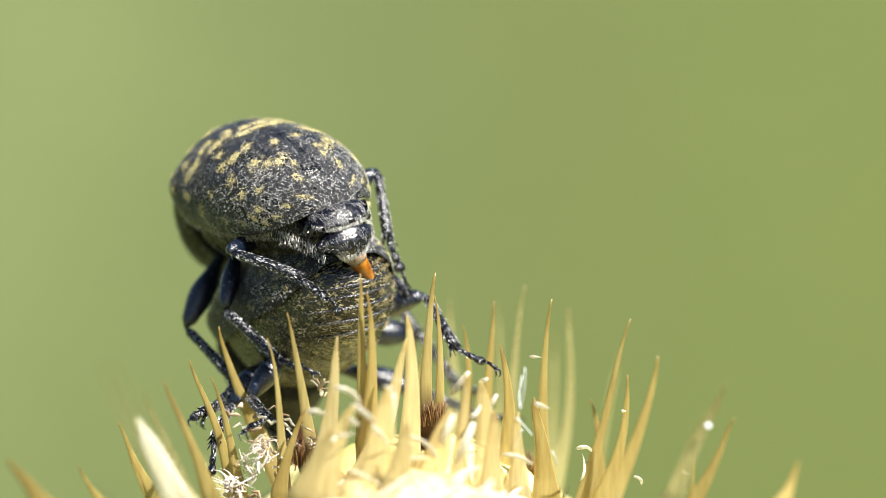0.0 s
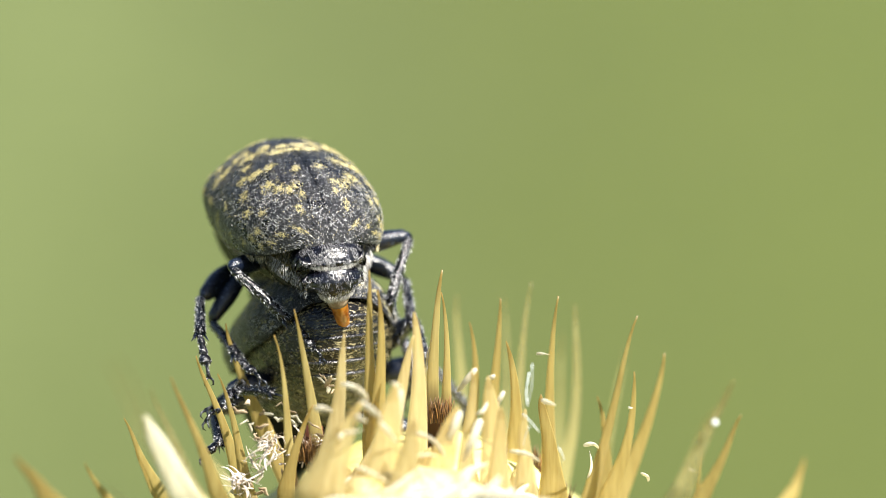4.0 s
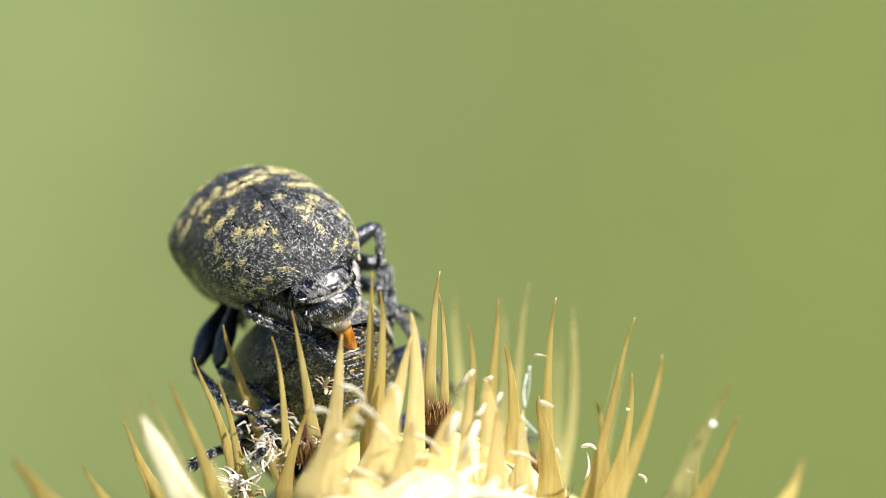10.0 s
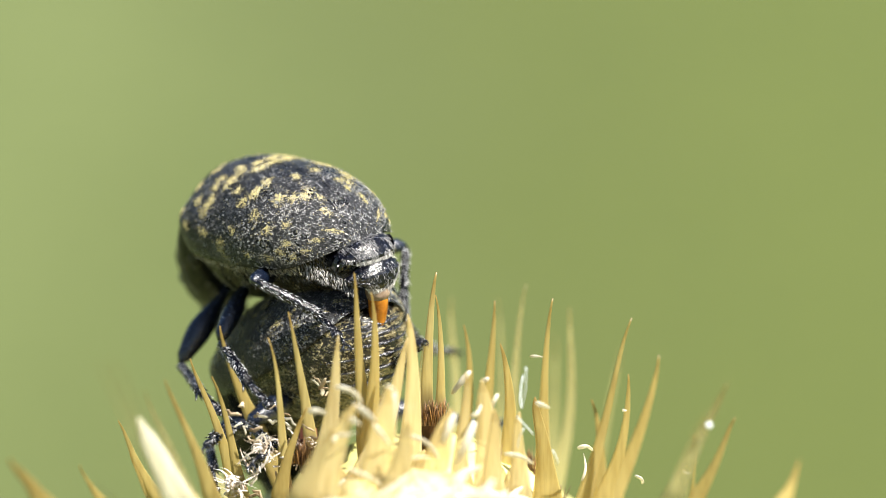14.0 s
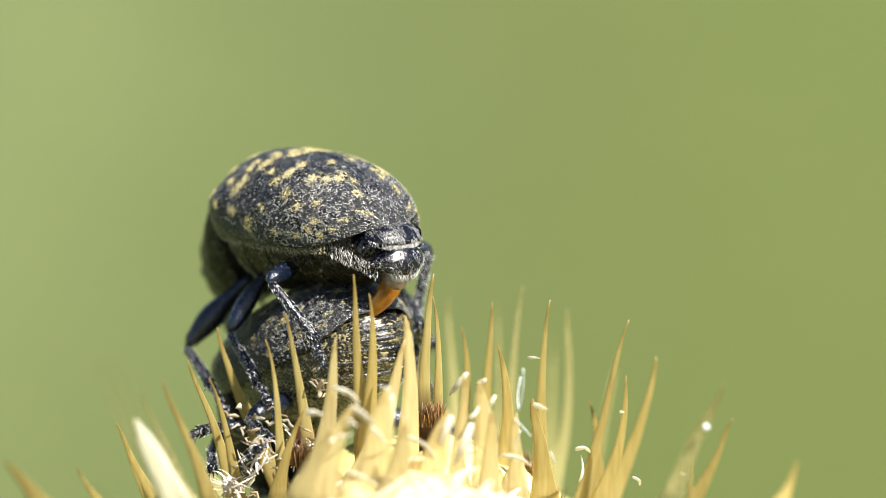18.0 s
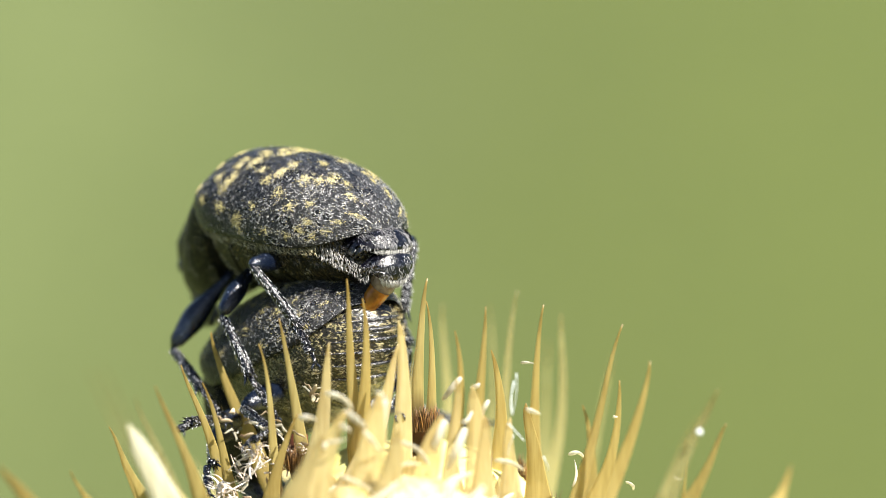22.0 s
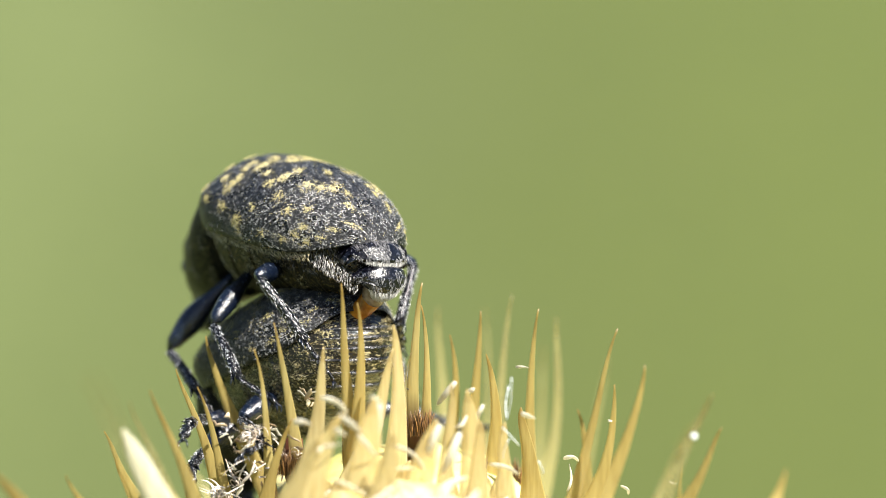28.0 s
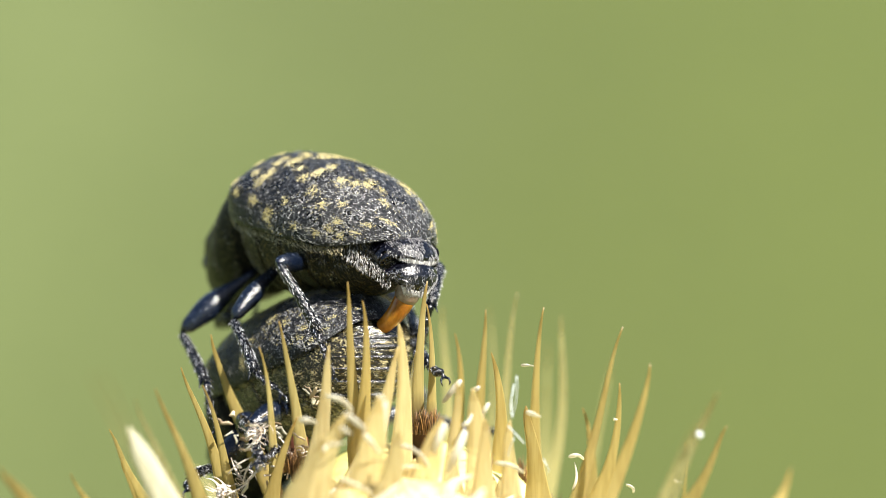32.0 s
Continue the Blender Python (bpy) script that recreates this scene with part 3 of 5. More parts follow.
def elytron(side):
    bm = bmesh.new()
    ys = [3.14 - 7.02 * (0.5 - 0.5 * math.cos(math.pi * i / 52)) for i in range(53)]
    outer, inner = [], []
    for y in ys:
        row, low = [], []
        for j in range(25):
            u = j / 24
            groove = -0.022 * (0.5 + 0.5 * math.cos(2 * math.pi * u * 9.0)) ** 6 - 0.010 * math.exp(-(u / 0.02) ** 2) + 0.03 * math.exp(-((u - 1) / 0.025) ** 2)
            row.append(elytron_point(y, max(u, 0.0015), side, groove))
            low.append(elytron_point(y, max(u, 0.0015), side, -0.045))
        outer.append(row)
        inner.append(low)
    o = [[bm.verts.new(p) for p in r] for r in outer]
    i_ = [[bm.verts.new(p) for p in r] for r in inner]
    nr, nc = len(o), len(o[0])
    for a in range(nr - 1):
        for b in range(nc - 1):
            bm.faces.new((o[a][b], o[a][b + 1], o[a + 1][b + 1], o[a + 1][b]))
            bm.faces.new((i_[a][b], i_[a + 1][b], i_[a + 1][b + 1], i_[a][b + 1]))
        bm.faces.new((o[a][0], o[a + 1][0], i_[a + 1][0], i_[a][0]))
        bm.faces.new((o[a][-1], i_[a][-1], i_[a + 1][-1], o[a + 1][-1]))
    for b in range(nc - 1):
        bm.faces.new((o[0][b], i_[0][b], i_[0][b + 1], o[0][b + 1]))
        bm.faces.new((o[-1][b], o[-1][b + 1], i_[-1][b + 1], i_[-1][b]))
    return bm


# yellow patches of the wing cases: across from the seam, along, size
PATCHES = [(0.28, 0.67, 0.17), (0.34, 0.7, 0.12), (0.46, -0.47, 0.15), (0.38, -0.68, 0.15), (0.32, -0.74, 0.12), (0.24, -0.72, 0.16),
           (0.11, 0.17, 0.15), (0.15, 0.27, 0.1), (0.36, -1.64, 0.18), (0.31, -1.62, 0.1), (0.29, -1.99, 0.13), (0.23, -2.25, 0.15),
           (0.16, -2.15, 0.09), (0.54, -1.13, 0.13), (0.62, -1.74, 0.14), (0.55, -2.27, 0.1), (0.28, -3.02, 0.13), (0.54, -3.46, 0.11),
           (0.16, -2.61, 0.09), (0.76, 0.92, 0.13), (0.82, 0.09, 0.14), (0.88, 0.16, 0.09), (0.6, 1.05, 0.12), (0.54, 1.01, 0.1),
           (0.48, 0.96, 0.11), (0.39, 1.14, 0.1), (0.52, 1.56, 0.09), (0.38, 0.08, 0.1), (0.82, -2.27, 0.11), (0.9, -2.62, 0.07),
           (0.89, -1.85, 0.07), (0.88, -1.08, 0.07), (0.71, -3.16, 0.08), (0.84, -2.96, 0.08), (0.73, -2.4, 0.08), (0.03, 0.18, 0.1),
           (0.07, 0.65, 0.1), (0.09, -1.34, 0.09), (0.7, -0.4, 0.06), (0.3, 1.2, 0.1), (0.19, 0.7, 0.1), (0.92, 0, 0.06)]
STREAKS = [(0.05 + 0.22 * ((k * 0.7549) % 1.0), 0.2 + 2.4 * ((k * 0.5698 + 0.17) % 1.0), 0.10) for k in range(4)] + [(0.66, 2.3, 0.12), (0.40, 2.2, 0.12), (0.86, 2.55, 0.12), (0.74, 1.75, 0.10)]


def flakes(name, parent, mat, count, seed, patches=None, label="", size=0.11, stand=0.3):
    """Thousands of tiny scales lying on the wing cases, all over or in patches."""
    rnd = random.Random(seed)
    verts, faces = [], []
    for _ in range(count):
        side = rnd.choice((-1, 1))
        if patches:
            pu, py, pr = rnd.choices(patches, [q[2] for q in patches])[0]
            pr = 0.085 + 0.42 * pr
            lean = 0.6 * math.sin(37 * pu + 11 * py)
            a, b = rnd.gauss(0, 0.66) * pr, rnd.gauss(0, 0.56) * pr
            y, u = py + a + lean * b, pu + (b - lean * a) / 3.5
            if noise.noise((y * 9, u * 30, side * 3.0)) < rnd.uniform(-0.5, 0.25):
                continue
        else:
            y, u = rnd.uniform(-3.85, 3.0), rnd.random() ** 0.8
            # scales thicken towards the rear, standing for the silvery gloss there as well
            if rnd.random() > 0.25 + 0.75 / (1 + math.exp((y + 1.2 - 1.2 * (u - 0.5)) * 2.5)) or rnd.random() > 0.22 + slice_k(y) or noise.noise((y * 8, u * 26, side * 5.0)) + 0.5 * noise.noise((y * 1.7, u * 6, side * 9.0)) < rnd.uniform(-0.12, 0.22):
                continue
        if not (-3.86 < y < 3.02 and 0.0 < u < 0.99):
            continue
        p = elytron_point(y, u, side, 0.012)
        up = elytron_point(y, u, side, 0.1) - p
        a = elytron_point(y + 0.05, u, side, 0.012) - p
        b = elytron_point(y, min(1, u + 0.02), side, 0.012) - p
        if b.length < 1e-5 or a.length < 1e-5:
            continue
        a = (a.normalized() + up.normalized() * stand * rnd.uniform(0.2, 1.8) + b.normalized() * rnd.uniform(-.35, .35)).normalized() * size * rnd.uniform(0.7, 1.3)
        b = b.normalized() * size * 0.3 * rnd.uniform(0.7, 1.3)
        n = len(verts)
        verts += [p - b, p + b, p + a + b * 0.5, p + a - b * 0.5]
        faces.append((n, n + 1, n + 2, n + 3))
    return soup(name, verts, faces, mat, parent, label)


def hairs(name, parent, mat, roots, length, width, seed, label=""):
    """Fine hairs: roots are pairs of a place and a way."""
    rnd = random.Random(seed)
    verts, faces = [], []
    for p, w in roots:
        p, w = Vector(p), Vector(w).normalized()
        w = (w + Vector((rnd.uniform(-.3, .3), rnd.uniform(-.3, .3), rnd.uniform(-.3, .3)))).normalized()
        s = w.orthogonal().normalized() * width
        s.rotate(Matrix.Rotation(rnd.uniform(0, 6.28), 3, w))
        m = p + w * length * rnd.uniform(0.4, 0.6)
        e = p + w * length * rnd.uniform(0.8, 1.2) + Vector((0, 0, -0.1 * length))
        n = len(verts)
        verts += [p - s, p + s, m + s * 0.7, m - s * 0.7, e]
        faces += [(n, n + 1, n + 2, n + 3), (n + 3, n + 2, n + 4)]
    return soup(name, verts, faces, mat, parent, label)


def abdomen_point(y, a, grow=0.0, wide=1.75, deep=1.45):
    """The trunk under the wing cases, round its axis by the angle a (0 is up)."""
    k = max(0.0, 1 - abs(y / 3.93) ** 2.4) ** 0.62 if y < 0 else max(0.0, 1 - (y / 2.95) ** 4) ** 0.5
    s, c = math.sin(a), math.cos(a)
    drop = -0.45 * (y / 3.9) ** 2 if y < 0 else 0.0
    slim = 1.0 if wide > 2 else 1.0 + 0.21 / (1 + math.exp(-(y + 1.3) * 3.5))
    if wide < 2 and c < 0:
        deep += 0.42 / (1 + math.exp(-(y - 0.4) * 4))
    return Vector(((wide + grow) * k * s * slim, y, ((1.85 + grow) * k * c if c > 0 else (deep + grow) * k * c) + drop))


def trunk(rings_at, cut, wide, deep):
    """The abdomen, its segments parted by narrow grooves."""
    bm = bmesh.new()
    rings = []
    for i in range(141):
        y = 2.8 - 6.72 * i / 140
        seg = 0.0
        for g in rings_at:
            d = y - g
            seg += cut * (0.55 * math.exp(-((d - 0.06) / 0.05) ** 2) - math.exp(-(d / 0.035) ** 2))
        rings.append([abdomen_point(y, 2 * math.pi * j / 44, seg, wide, deep) for j in range(44)])
    return skin(bm, rings)


# outline of the two plates that close the abdomen behind: along, up, half width
UPPER_PLATE = [(-3.30, 0.45, 1.05), (-3.70, 0.34, 1.10), (-4.02, 0.18, 1.08), (-4.24, -0.04, 1.03), (-4.33, -0.24, 0.98), (-4.27, -0.37, 0.93)]
LOWER_PLATE = [(-4.08, -0.28, 0.86), (-4.34, -0.44, 0.93), (-4.49, -0.72, 0.91), (-4.49, -1.02, 0.80), (-4.36, -1.27, 0.60), (-4.12, -1.43, 0.36), (-3.95, -1.46, 0.16)]


def plate_point(outline, v, a, lift=0.0):
    """A point of a rear plate: v runs from its upper to its lower edge, a is the angle round it."""
    q = min(max(v, 0.0), 1.0) * (len(outline) - 1)
    k = min(int(q), len(outline) - 2)
    y, z, h = (outline[k][c] + (outline[k + 1][c] - outline[k][c]) * (q - k) for c in range(3))
    way = Vector((0, outline[k + 1][0] - outline[k][0], outline[k + 1][1] - outline[k][1])).normalized()
    inward = Vector((0, -way.z, way.y))
    return Vector(((h + lift) * math.sin(a), y, z)) + inward * (0.78 * h * (1 - math.cos(a)) - lift * math.cos(a))


def rear_plate(outline):
    """One of the horny, domed plates that close the abdomen behind."""
    bm = bmesh.new()
    rings = []
    for i in range(25):
        v = i / 24
        angles = [math.radians(-88 + 8 * j) for j in range(23)]
        rings.append([plate_point(outline, v, a) for a in angles] + [plate_point(outline, v, a, -0.12) for a in angles[::-1]])
    return skin(bm, rings)


def leg_piece(name, parent, length, r0, r1, club=0.0, curve=0.0, seed=0, spur=False, mat=None):
    """A piece of a leg lying along +y, thicker towards a third where clubbed."""
    bm = bmesh.new()
    pts, rad = [], []
    for i in range(13):
        u = i / 12
        pts.append((0, u * length, curve * math.sin(math.pi * u)))
        end = min(1, math.sqrt(max(0.0, 1 - (abs(u - 0.5) * 2) ** 8)) + 0.25)
        rad.append((r0 + (r1 - r0) * u + club * math.exp(-((u - 0.62) / 0.26) ** 2)) * end)
    tube(bm, pts, rad, 10)
    if spur:
        for k in range(9):
            # teeth round the lower end
            a = 2 * math.pi * k / 9
            tube(bm, [(r1 * 0.8 * math.cos(a), length * 0.93, r1 * 0.8 * math.sin(a)), (r1 * 1.25 * math.cos(a), length * 1.05, r1 * 1.25 * math.sin(a))], [0.03, 0.006], 5)
    ob = part(name, bm, mat or LEG, parent)
    if spur:
        for s in (-1, 1):
            sp = tube(bmesh.new(), [(s * r1 * 0.6, length * 0.95, -0.03), (s * r1 * 1.5, length * 1.09, -0.1)], [0.05, 0.01], 6)
            part("spur", sp, DARKLEG, ob)
    if mat is DARKLEG:
        return ob
    rnd = random.Random(seed)
    roots = []
    for _ in range(int(110 * length)):
        u, a = rnd.uniform(0.05, 0.95), rnd.uniform(0, 6.28)
        r = (r0 + (r1 - r0) * u + club * math.exp(-((u - 0.62) / 0.26) ** 2)) * 0.98
        roots.append(((r * math.cos(a), u * length, curve * math.sin(math.pi * u) + r * math.sin(a)), (0.4 * math.cos(a), 1, 0.4 * math.sin(a))))
    tagged(hairs("bristle_coat", ob, BRISTLE, roots, 0.10, 0.011, seed), kind="stuff")
    return ob


def tarsus(parent, length, seed=0):
    """Foot: four joints, the third broad and lobed, and a pair of claws."""
    y, foot = 0.0, None
    for ln, w in ((0.27, 0.115), (0.22, 0.14), (0.22, 0.19)):
        ln *= length
        bm = bmesh.new()
        tube(bm, [(0, y, 0), (0, y + ln * 0.3, 0), (0, y + ln * 0.75, 0), (0, y + ln, 0)], [0.085, w * 0.85, w, w * 0.75], 10, 0.7)
        if foot is None:
            foot = part("foot", bm, LEG, parent)
        else:
            part("foot_joint", bm, LEG, foot)
        y += ln * 0.96
    bm = bmesh.new()
    tube(bm, [(0, y - 0.05, 0.03), (0, y + 0.15 * length, 0.05), (0, y + 0.32 * length, 0.0)], [0.045, 0.05, 0.07], 8)
    part("foot_joint", bm, LEG, foot)
    y += 0.3 * length
    for s in (-1, 1):
        bm = bmesh.new()
        tube(bm, [(s * 0.03, y, 0), (s * 0.12, y + 0.10, -0.03), (s * 0.13, y + 0.17, -0.13), (s * 0.09, y + 0.15, -0.22)], [0.04, 0.035, 0.025, 0.008], 6)
        part("claw", bm, DARKLEG, foot, "curved black claw")
    rnd = random.Random(seed + 90)
    roots = []
    for _ in range(110):
        q = rnd.uniform(0.1, 0.68) * length
        roots.append(((rnd.choice((-1, 1)) * rnd.uniform(0.06, 0.13), q, rnd.uniform(-.06, .06)), (rnd.uniform(-.6, .6), 1, rnd.uniform(-.3, .3))))
    tagged(hairs("bristle_coat", foot, BRISTLE, roots, 0.10, 0.008, seed + 91), kind="stuff")
    return foot


LEGS = ("hind", "middle", "front")


def beetle(label, male):
    """A weevil: wing cases, trunk, rear plates, neck shield, head with beak, feelers and six legs."""
    root = new("weevil")
    tagged(root, label, "beetle", group="pair of weevils")
    seed = 3 if male else 11
    for side in (-1, 1):
        part("wing_case", elytron(side), ELYTRA, root, "black wing case speckled with yellow scales")
    tagged(flakes("yellow_scale_coat", root, SCALE, 15500 if male else 7500, seed, PATCHES + STREAKS, "clusters of yellow scales", 0.026, 0.7), kind="stuff")
    tagged(flakes("yellow_dust", root, SCALE, 3600 if male else 3000, seed + 2, None, "thin scatter of yellow scales", 0.024, 0.8), kind="stuff")
    down = []
    rf = random.Random(seed + 40)
    for _ in range(1100):
        y, u, sd = rf.uniform(-3.5, 3.0), rf.random(), rf.choice((-1, 1))
        p = elytron_point(y, u, sd)
        down.append((p, (p.x * 0.5, -0.9, p.z * 0.5 + 0.2)))
    tagged(hairs("short_down", root, GREYSCALE, down, 0.09, 0.0045, seed + 41, "short pale down on the wing cases"), kind="stuff")
    rim = [(elytron_point(y, u, sd), (0.3 * sd, -0.8, 0.7)) for y, u, sd in
           ((rf.uniform(-1.5, 2.6), rf.random() * 0.75, rf.choice((-1, 1))) for _ in range(1500))]
    tagged(hairs("yellow_down", root, SCALE, rim, 0.06, 0.005, seed + 43, "short yellow down on the back"), kind="stuff")
    tagged(flakes("grey_scale_coat", root, GREYSCALE, 33000 if male else 22000, seed + 1, None, "fine grey scales", 0.028, 0.3), kind="stuff")
    part("abdomen", trunk((0.9, -0.1, -1.0, -1.8, -2.5) if male else (0.2, -1.5, -2.7), 0.06, 1.75 if male else 2.14, 1.88 if male else 2.4), UNDER if male else BELLY, root, "brown-black hairy abdomen with ringed segments")
    if male:
        part("rear_plate", rear_plate(UPPER_PLATE), PLATE, root, "shining black upper rear plate with silver hair")
        part("rear_plate", rear_plate(LOWER_PLATE), PLATE, root, "rounded blue-black lower rear plate with a pale fringe")
        rnd = random.Random(5)
        roots, short, fine = [], [], []
        for _ in range(700):
            # white brush along the last belly segment
            sd = rnd.choice((-1, 1))
            v = rnd.random() ** 0.9
            x = sd * (0.78 + 0.72 * v)
            y = -3.95 + 1.35 * v + rnd.uniform(-.12, .12)
            z = -1.02 + 0.62 * v + rnd.uniform(-.24, .20)
            roots.append(((x, y, z), (sd * 0.45, -0.75, -0.55)))
        sheen = []
        for _ in range(3000):
            # silver hair on the sides of the hind segments, thinning out forwards
            v, a = rnd.random() ** 1.3, rnd.choice((-1, 1)) * rnd.uniform(1.45, 2.15)
            p = abdomen_point(-3.75 + 3.6 * v, a, 0.01, 1.75, 1.88)
            if noise.noise((p.x * 3, p.y * 3.5, p.z * 4)) > -0.25 + 0.5 * v:
                sheen.append((p, (p.x * 0.3, -1, -0.3)))
        tagged(hairs("flank_sheen", root, SILVERHAIR, sheen, 0.13, 0.006, 18, "silver hair on the sides of the abdomen"), kind="stuff")
        # the fine down crowds the plates' middle and stands for their highlight too
        for outline, low, high, count, wide, bag in ((UPPER_PLATE, 0.90, 1.0, 700, 1.35, short), (LOWER_PLATE, 0.60, 0.80, 800, 1.0, short), (UPPER_PLATE, 0.15, 0.86, 2600, 1.0, fine), (LOWER_PLATE, 0.20, 0.66, 900, 1.2, fine)):
            for _ in range(count):
                v, a = rnd.uniform(low, high), rnd.uniform(-wide, wide)
                p = plate_point(outline, v, a, 0.005)
                out = plate_point(outline, v, a, 0.1) - p
                down = plate_point(outline, min(1, v + 0.1), a, 0.005) - p
                if bag is fine and noise.noise((p.x * 4, p.y * 4, p.z * 4)) < -0.1:
                    continue
                bag.append((p, down.normalized() + out.normalized() * (0.5 if bag is short else 0.2)))
        tagged(hairs("hair_fringe", root, HAIR, roots, 0.15, 0.006, 6, "brush of fine white hair"), kind="stuff")
        tagged(hairs("plate_hair", root, HAIR, short, 0.13, 0.007, 7, "short cream hair along the rear plates"), kind="stuff")
        tagged(hairs("silver_down", root, SILVERHAIR, fine, 0.09, 0.005, 17, "thin silver down carrying the highlight of the rear plates"), kind="stuff")
        bm = bmesh.new()
        bow = [(0, 1.9 * k / 14, -0.20 * math.sin(math.pi * k / 14)) for k in range(15)]
        tube(bm, bow, [0.36, 0.37, 0.37, 0.36, 0.355, 0.345, 0.335, 0.32, 0.305, 0.29, 0.275, 0.26, 0.245, 0.21, 0.10], 16, 0.75, (1, 0, 0))
        organ = part("mating_organ", bm, AMBER, root, "glossy amber-brown curved mating organ")
        bm = bmesh.new()
        tube(bm, [(p[0], p[1], p[2]) for p in bow[:5]], [0.38, 0.41, 0.39, 0.40, 0.35], 16, 0.85, (1, 0, 0))
        part("membrane", bm, MEMBRANE, organ, "wrinkled grey membrane")
        flank = []
        for _ in range(4500):
            y, a = rnd.uniform(-1.9, 2.5), rnd.choice((-1, 1)) * rnd.uniform(1.6, 2.5)
            p = abdomen_point(y, a, 0.01, 1.75, 1.88)
            if noise.noise((p.x * 2, p.y * 2.4, p.z * 2.4)) > 0.08:
                flank.append((p, (p.x * 0.25, -1, -0.2)))
        for _ in range(1500):
            # a denser fringe close under the rim of the wing cases
            y, sd = rnd.uniform(-2.6, 2.6), rnd.choice((-1, 1))
            p = elytron_point(y, 1.0, sd, -0.12)
            flank.append((p + Vector((0, 0, -rnd.uniform(0.0, 0.22))), (sd * 0.2, -1, -0.5)))
        tagged(hairs("flank_hair", root, GOLD, flank, 0.12, 0.006, 15, "short golden hair on the flanks"), kind="stuff")
    else:
        roots = []
        rnd = random.Random(8)
        for _ in range(23000):
            y, a = -3.85 + 6.2 * rnd.random() ** 1.25, rnd.uniform(1.15, 5.13)
            p = abdomen_point(y, a, 0.0, 2.14, 2.4)
            ring = ((p.z - 0.16 * p.x * p.x + 0.42) / 0.29) % 1.0
            if noise.noise((p.x * 1.6, p.y * 3.4, p.z * 3.4)) + 0.7 * noise.noise((p.x * 5, p.y * 8, p.z * 8)) < 0.0 or (p.y < -1.0 and ring < 0.5 and rnd.random() < 0.93):
                continue
            roots.append((p, (p.x * 0.05 + rnd.uniform(-.2, .2), -1, p.z * 0.10)))
        tagged(hairs("belly_hair", root, GOLD, roots, 0.17, 0.0065, 9, "short golden belly hair"), kind="stuff")
        for low, half in ((-0.42, 1.1), (-0.70, 1.3), (-0.98, 1.45), (-1.28, 1.55), (-1.58, 1.5), (-1.86, 1.3)):
            arc = []
            for i in range(19):
                x = half * (-1 + i / 9)
                z, a, b = low + 0.16 * x * x, -3.93, -1.5
                for _ in range(24):
                    y = 0.5 * (a + b)
                    k = max(1e-6, 1 - abs(y / 3.93) ** 2.4) ** 0.62
                    out = (x / (2.14 * k)) ** 2 + ((z + 0.45 * (y / 3.9) ** 2) / (2.4 * k)) ** 2 > 1
                    a, b = (y, b) if out else (a, y)
                arc.append((x, y - 0.01, z))
            part("segment_edge", tube(bmesh.new(), arc, [0.010 + 0.05 * math.sin(math.pi * i / 18) for i in range(19)], 7), SHINY, root, "glossy edge of a belly segment")
    # neck shield
    bm = bmesh.new()
    rings = []
    for i in range(15):
        u = i / 14
        y = 2.35 + 1.85 * u
        r = 1.98 * (1 - 0.36 * u ** 1.8) * (0.93 + 0.07 * math.sin(math.pi * u))
        zc = -0.1 - 1.45 * u ** 1.3
        rings.append([(r * math.cos(a), y - 0.25 * math.sin(a) * u, zc + r * (0.99 if math.sin(a) > 0 else 1.3) * math.sin(a)) for a in (2 * math.pi * k / 36 for k in range(36))])
    part("neck_shield", skin(bm, rings), NECK, root, "dark granular neck shield")
    bm = bmesh.new()
    tube(bm, [(0, 3.9, -1.2), (0, 4.35, -1.7), (0, 4.55, -2.2), (0, 4.55, -2.7)], [1.15, 1.05, 0.8, 0.45], 20)
    part("head", bm, NECK, root)
    fuzz = []
    for _ in range(3000):
        u, a = rf.random(), rf.uniform(-1.2, 0.6)
        r, sd = 1.98 * (1 - 0.36 * u ** 1.8) * (0.93 + 0.07 * math.sin(math.pi * u)), rf.choice((-1, 1))
        if noise.noise((u * 5, a * 2.4, sd * 2.0)) < 0.12:
            continue
        fuzz.append(((sd * r * math.cos(a), 2.35 + 1.85 * u - 0.25 * math.sin(a) * u, -0.1 - 1.45 * u ** 1.3 + r * (0.99 if a > 0 else 1.3) * math.sin(a)), (sd * 0.4, -0.8, -0.4)))
    tagged(hairs("neck_hair", root, GOLD, fuzz, 0.08, 0.006, seed + 60, "short yellowish hair on the neck shield"), kind="stuff")
    bm = bmesh.new()
    tube(bm, [(0, 4.5, -2.3), (0, 4.6, -2.9), (0, 4.45, -3.4), (0, 4.2, -3.8)], [0.5, 0.42, 0.38, 0.42], 14)
    part("beak", bm, SHINY, root, "stout black downward beak")
    for s in (-1, 1):
        bm = bmesh.new()
        bmesh.ops.create_uvsphere(bm, u_segments=14, v_segments=10, radius=0.26, matrix=Matrix.Translation((s * 0.82, 4.45, -2.0)))
        part("eye", bm, SHINY, root, "black compound eye")
        bm = bmesh.new()
        tube(bm, [(s * 0.38, 4.45, -3.1), (s * 0.55, 4.15, -3.0), (s * 0.66, 3.85, -2.95)], [0.05, 0.05, 0.07], 7)
        tube(bm, [(s * 0.66, 3.85, -2.95), (s * 0.62, 3.72, -3.15), (s * 0.55, 3.65, -3.35)], [0.05, 0.06, 0.08], 7)
        tube(bm, [(s * 0.55, 3.65, -3.35), (s * 0.52, 3.62, -3.48), (s * 0.45, 3.58, -3.7), (s * 0.43, 3.57, -3.78)], [0.07, 0.12, 0.12, 0.04], 9)
        part("feeler", bm, LEG, root, "black elbowed feeler with a club")
    limbs = {}
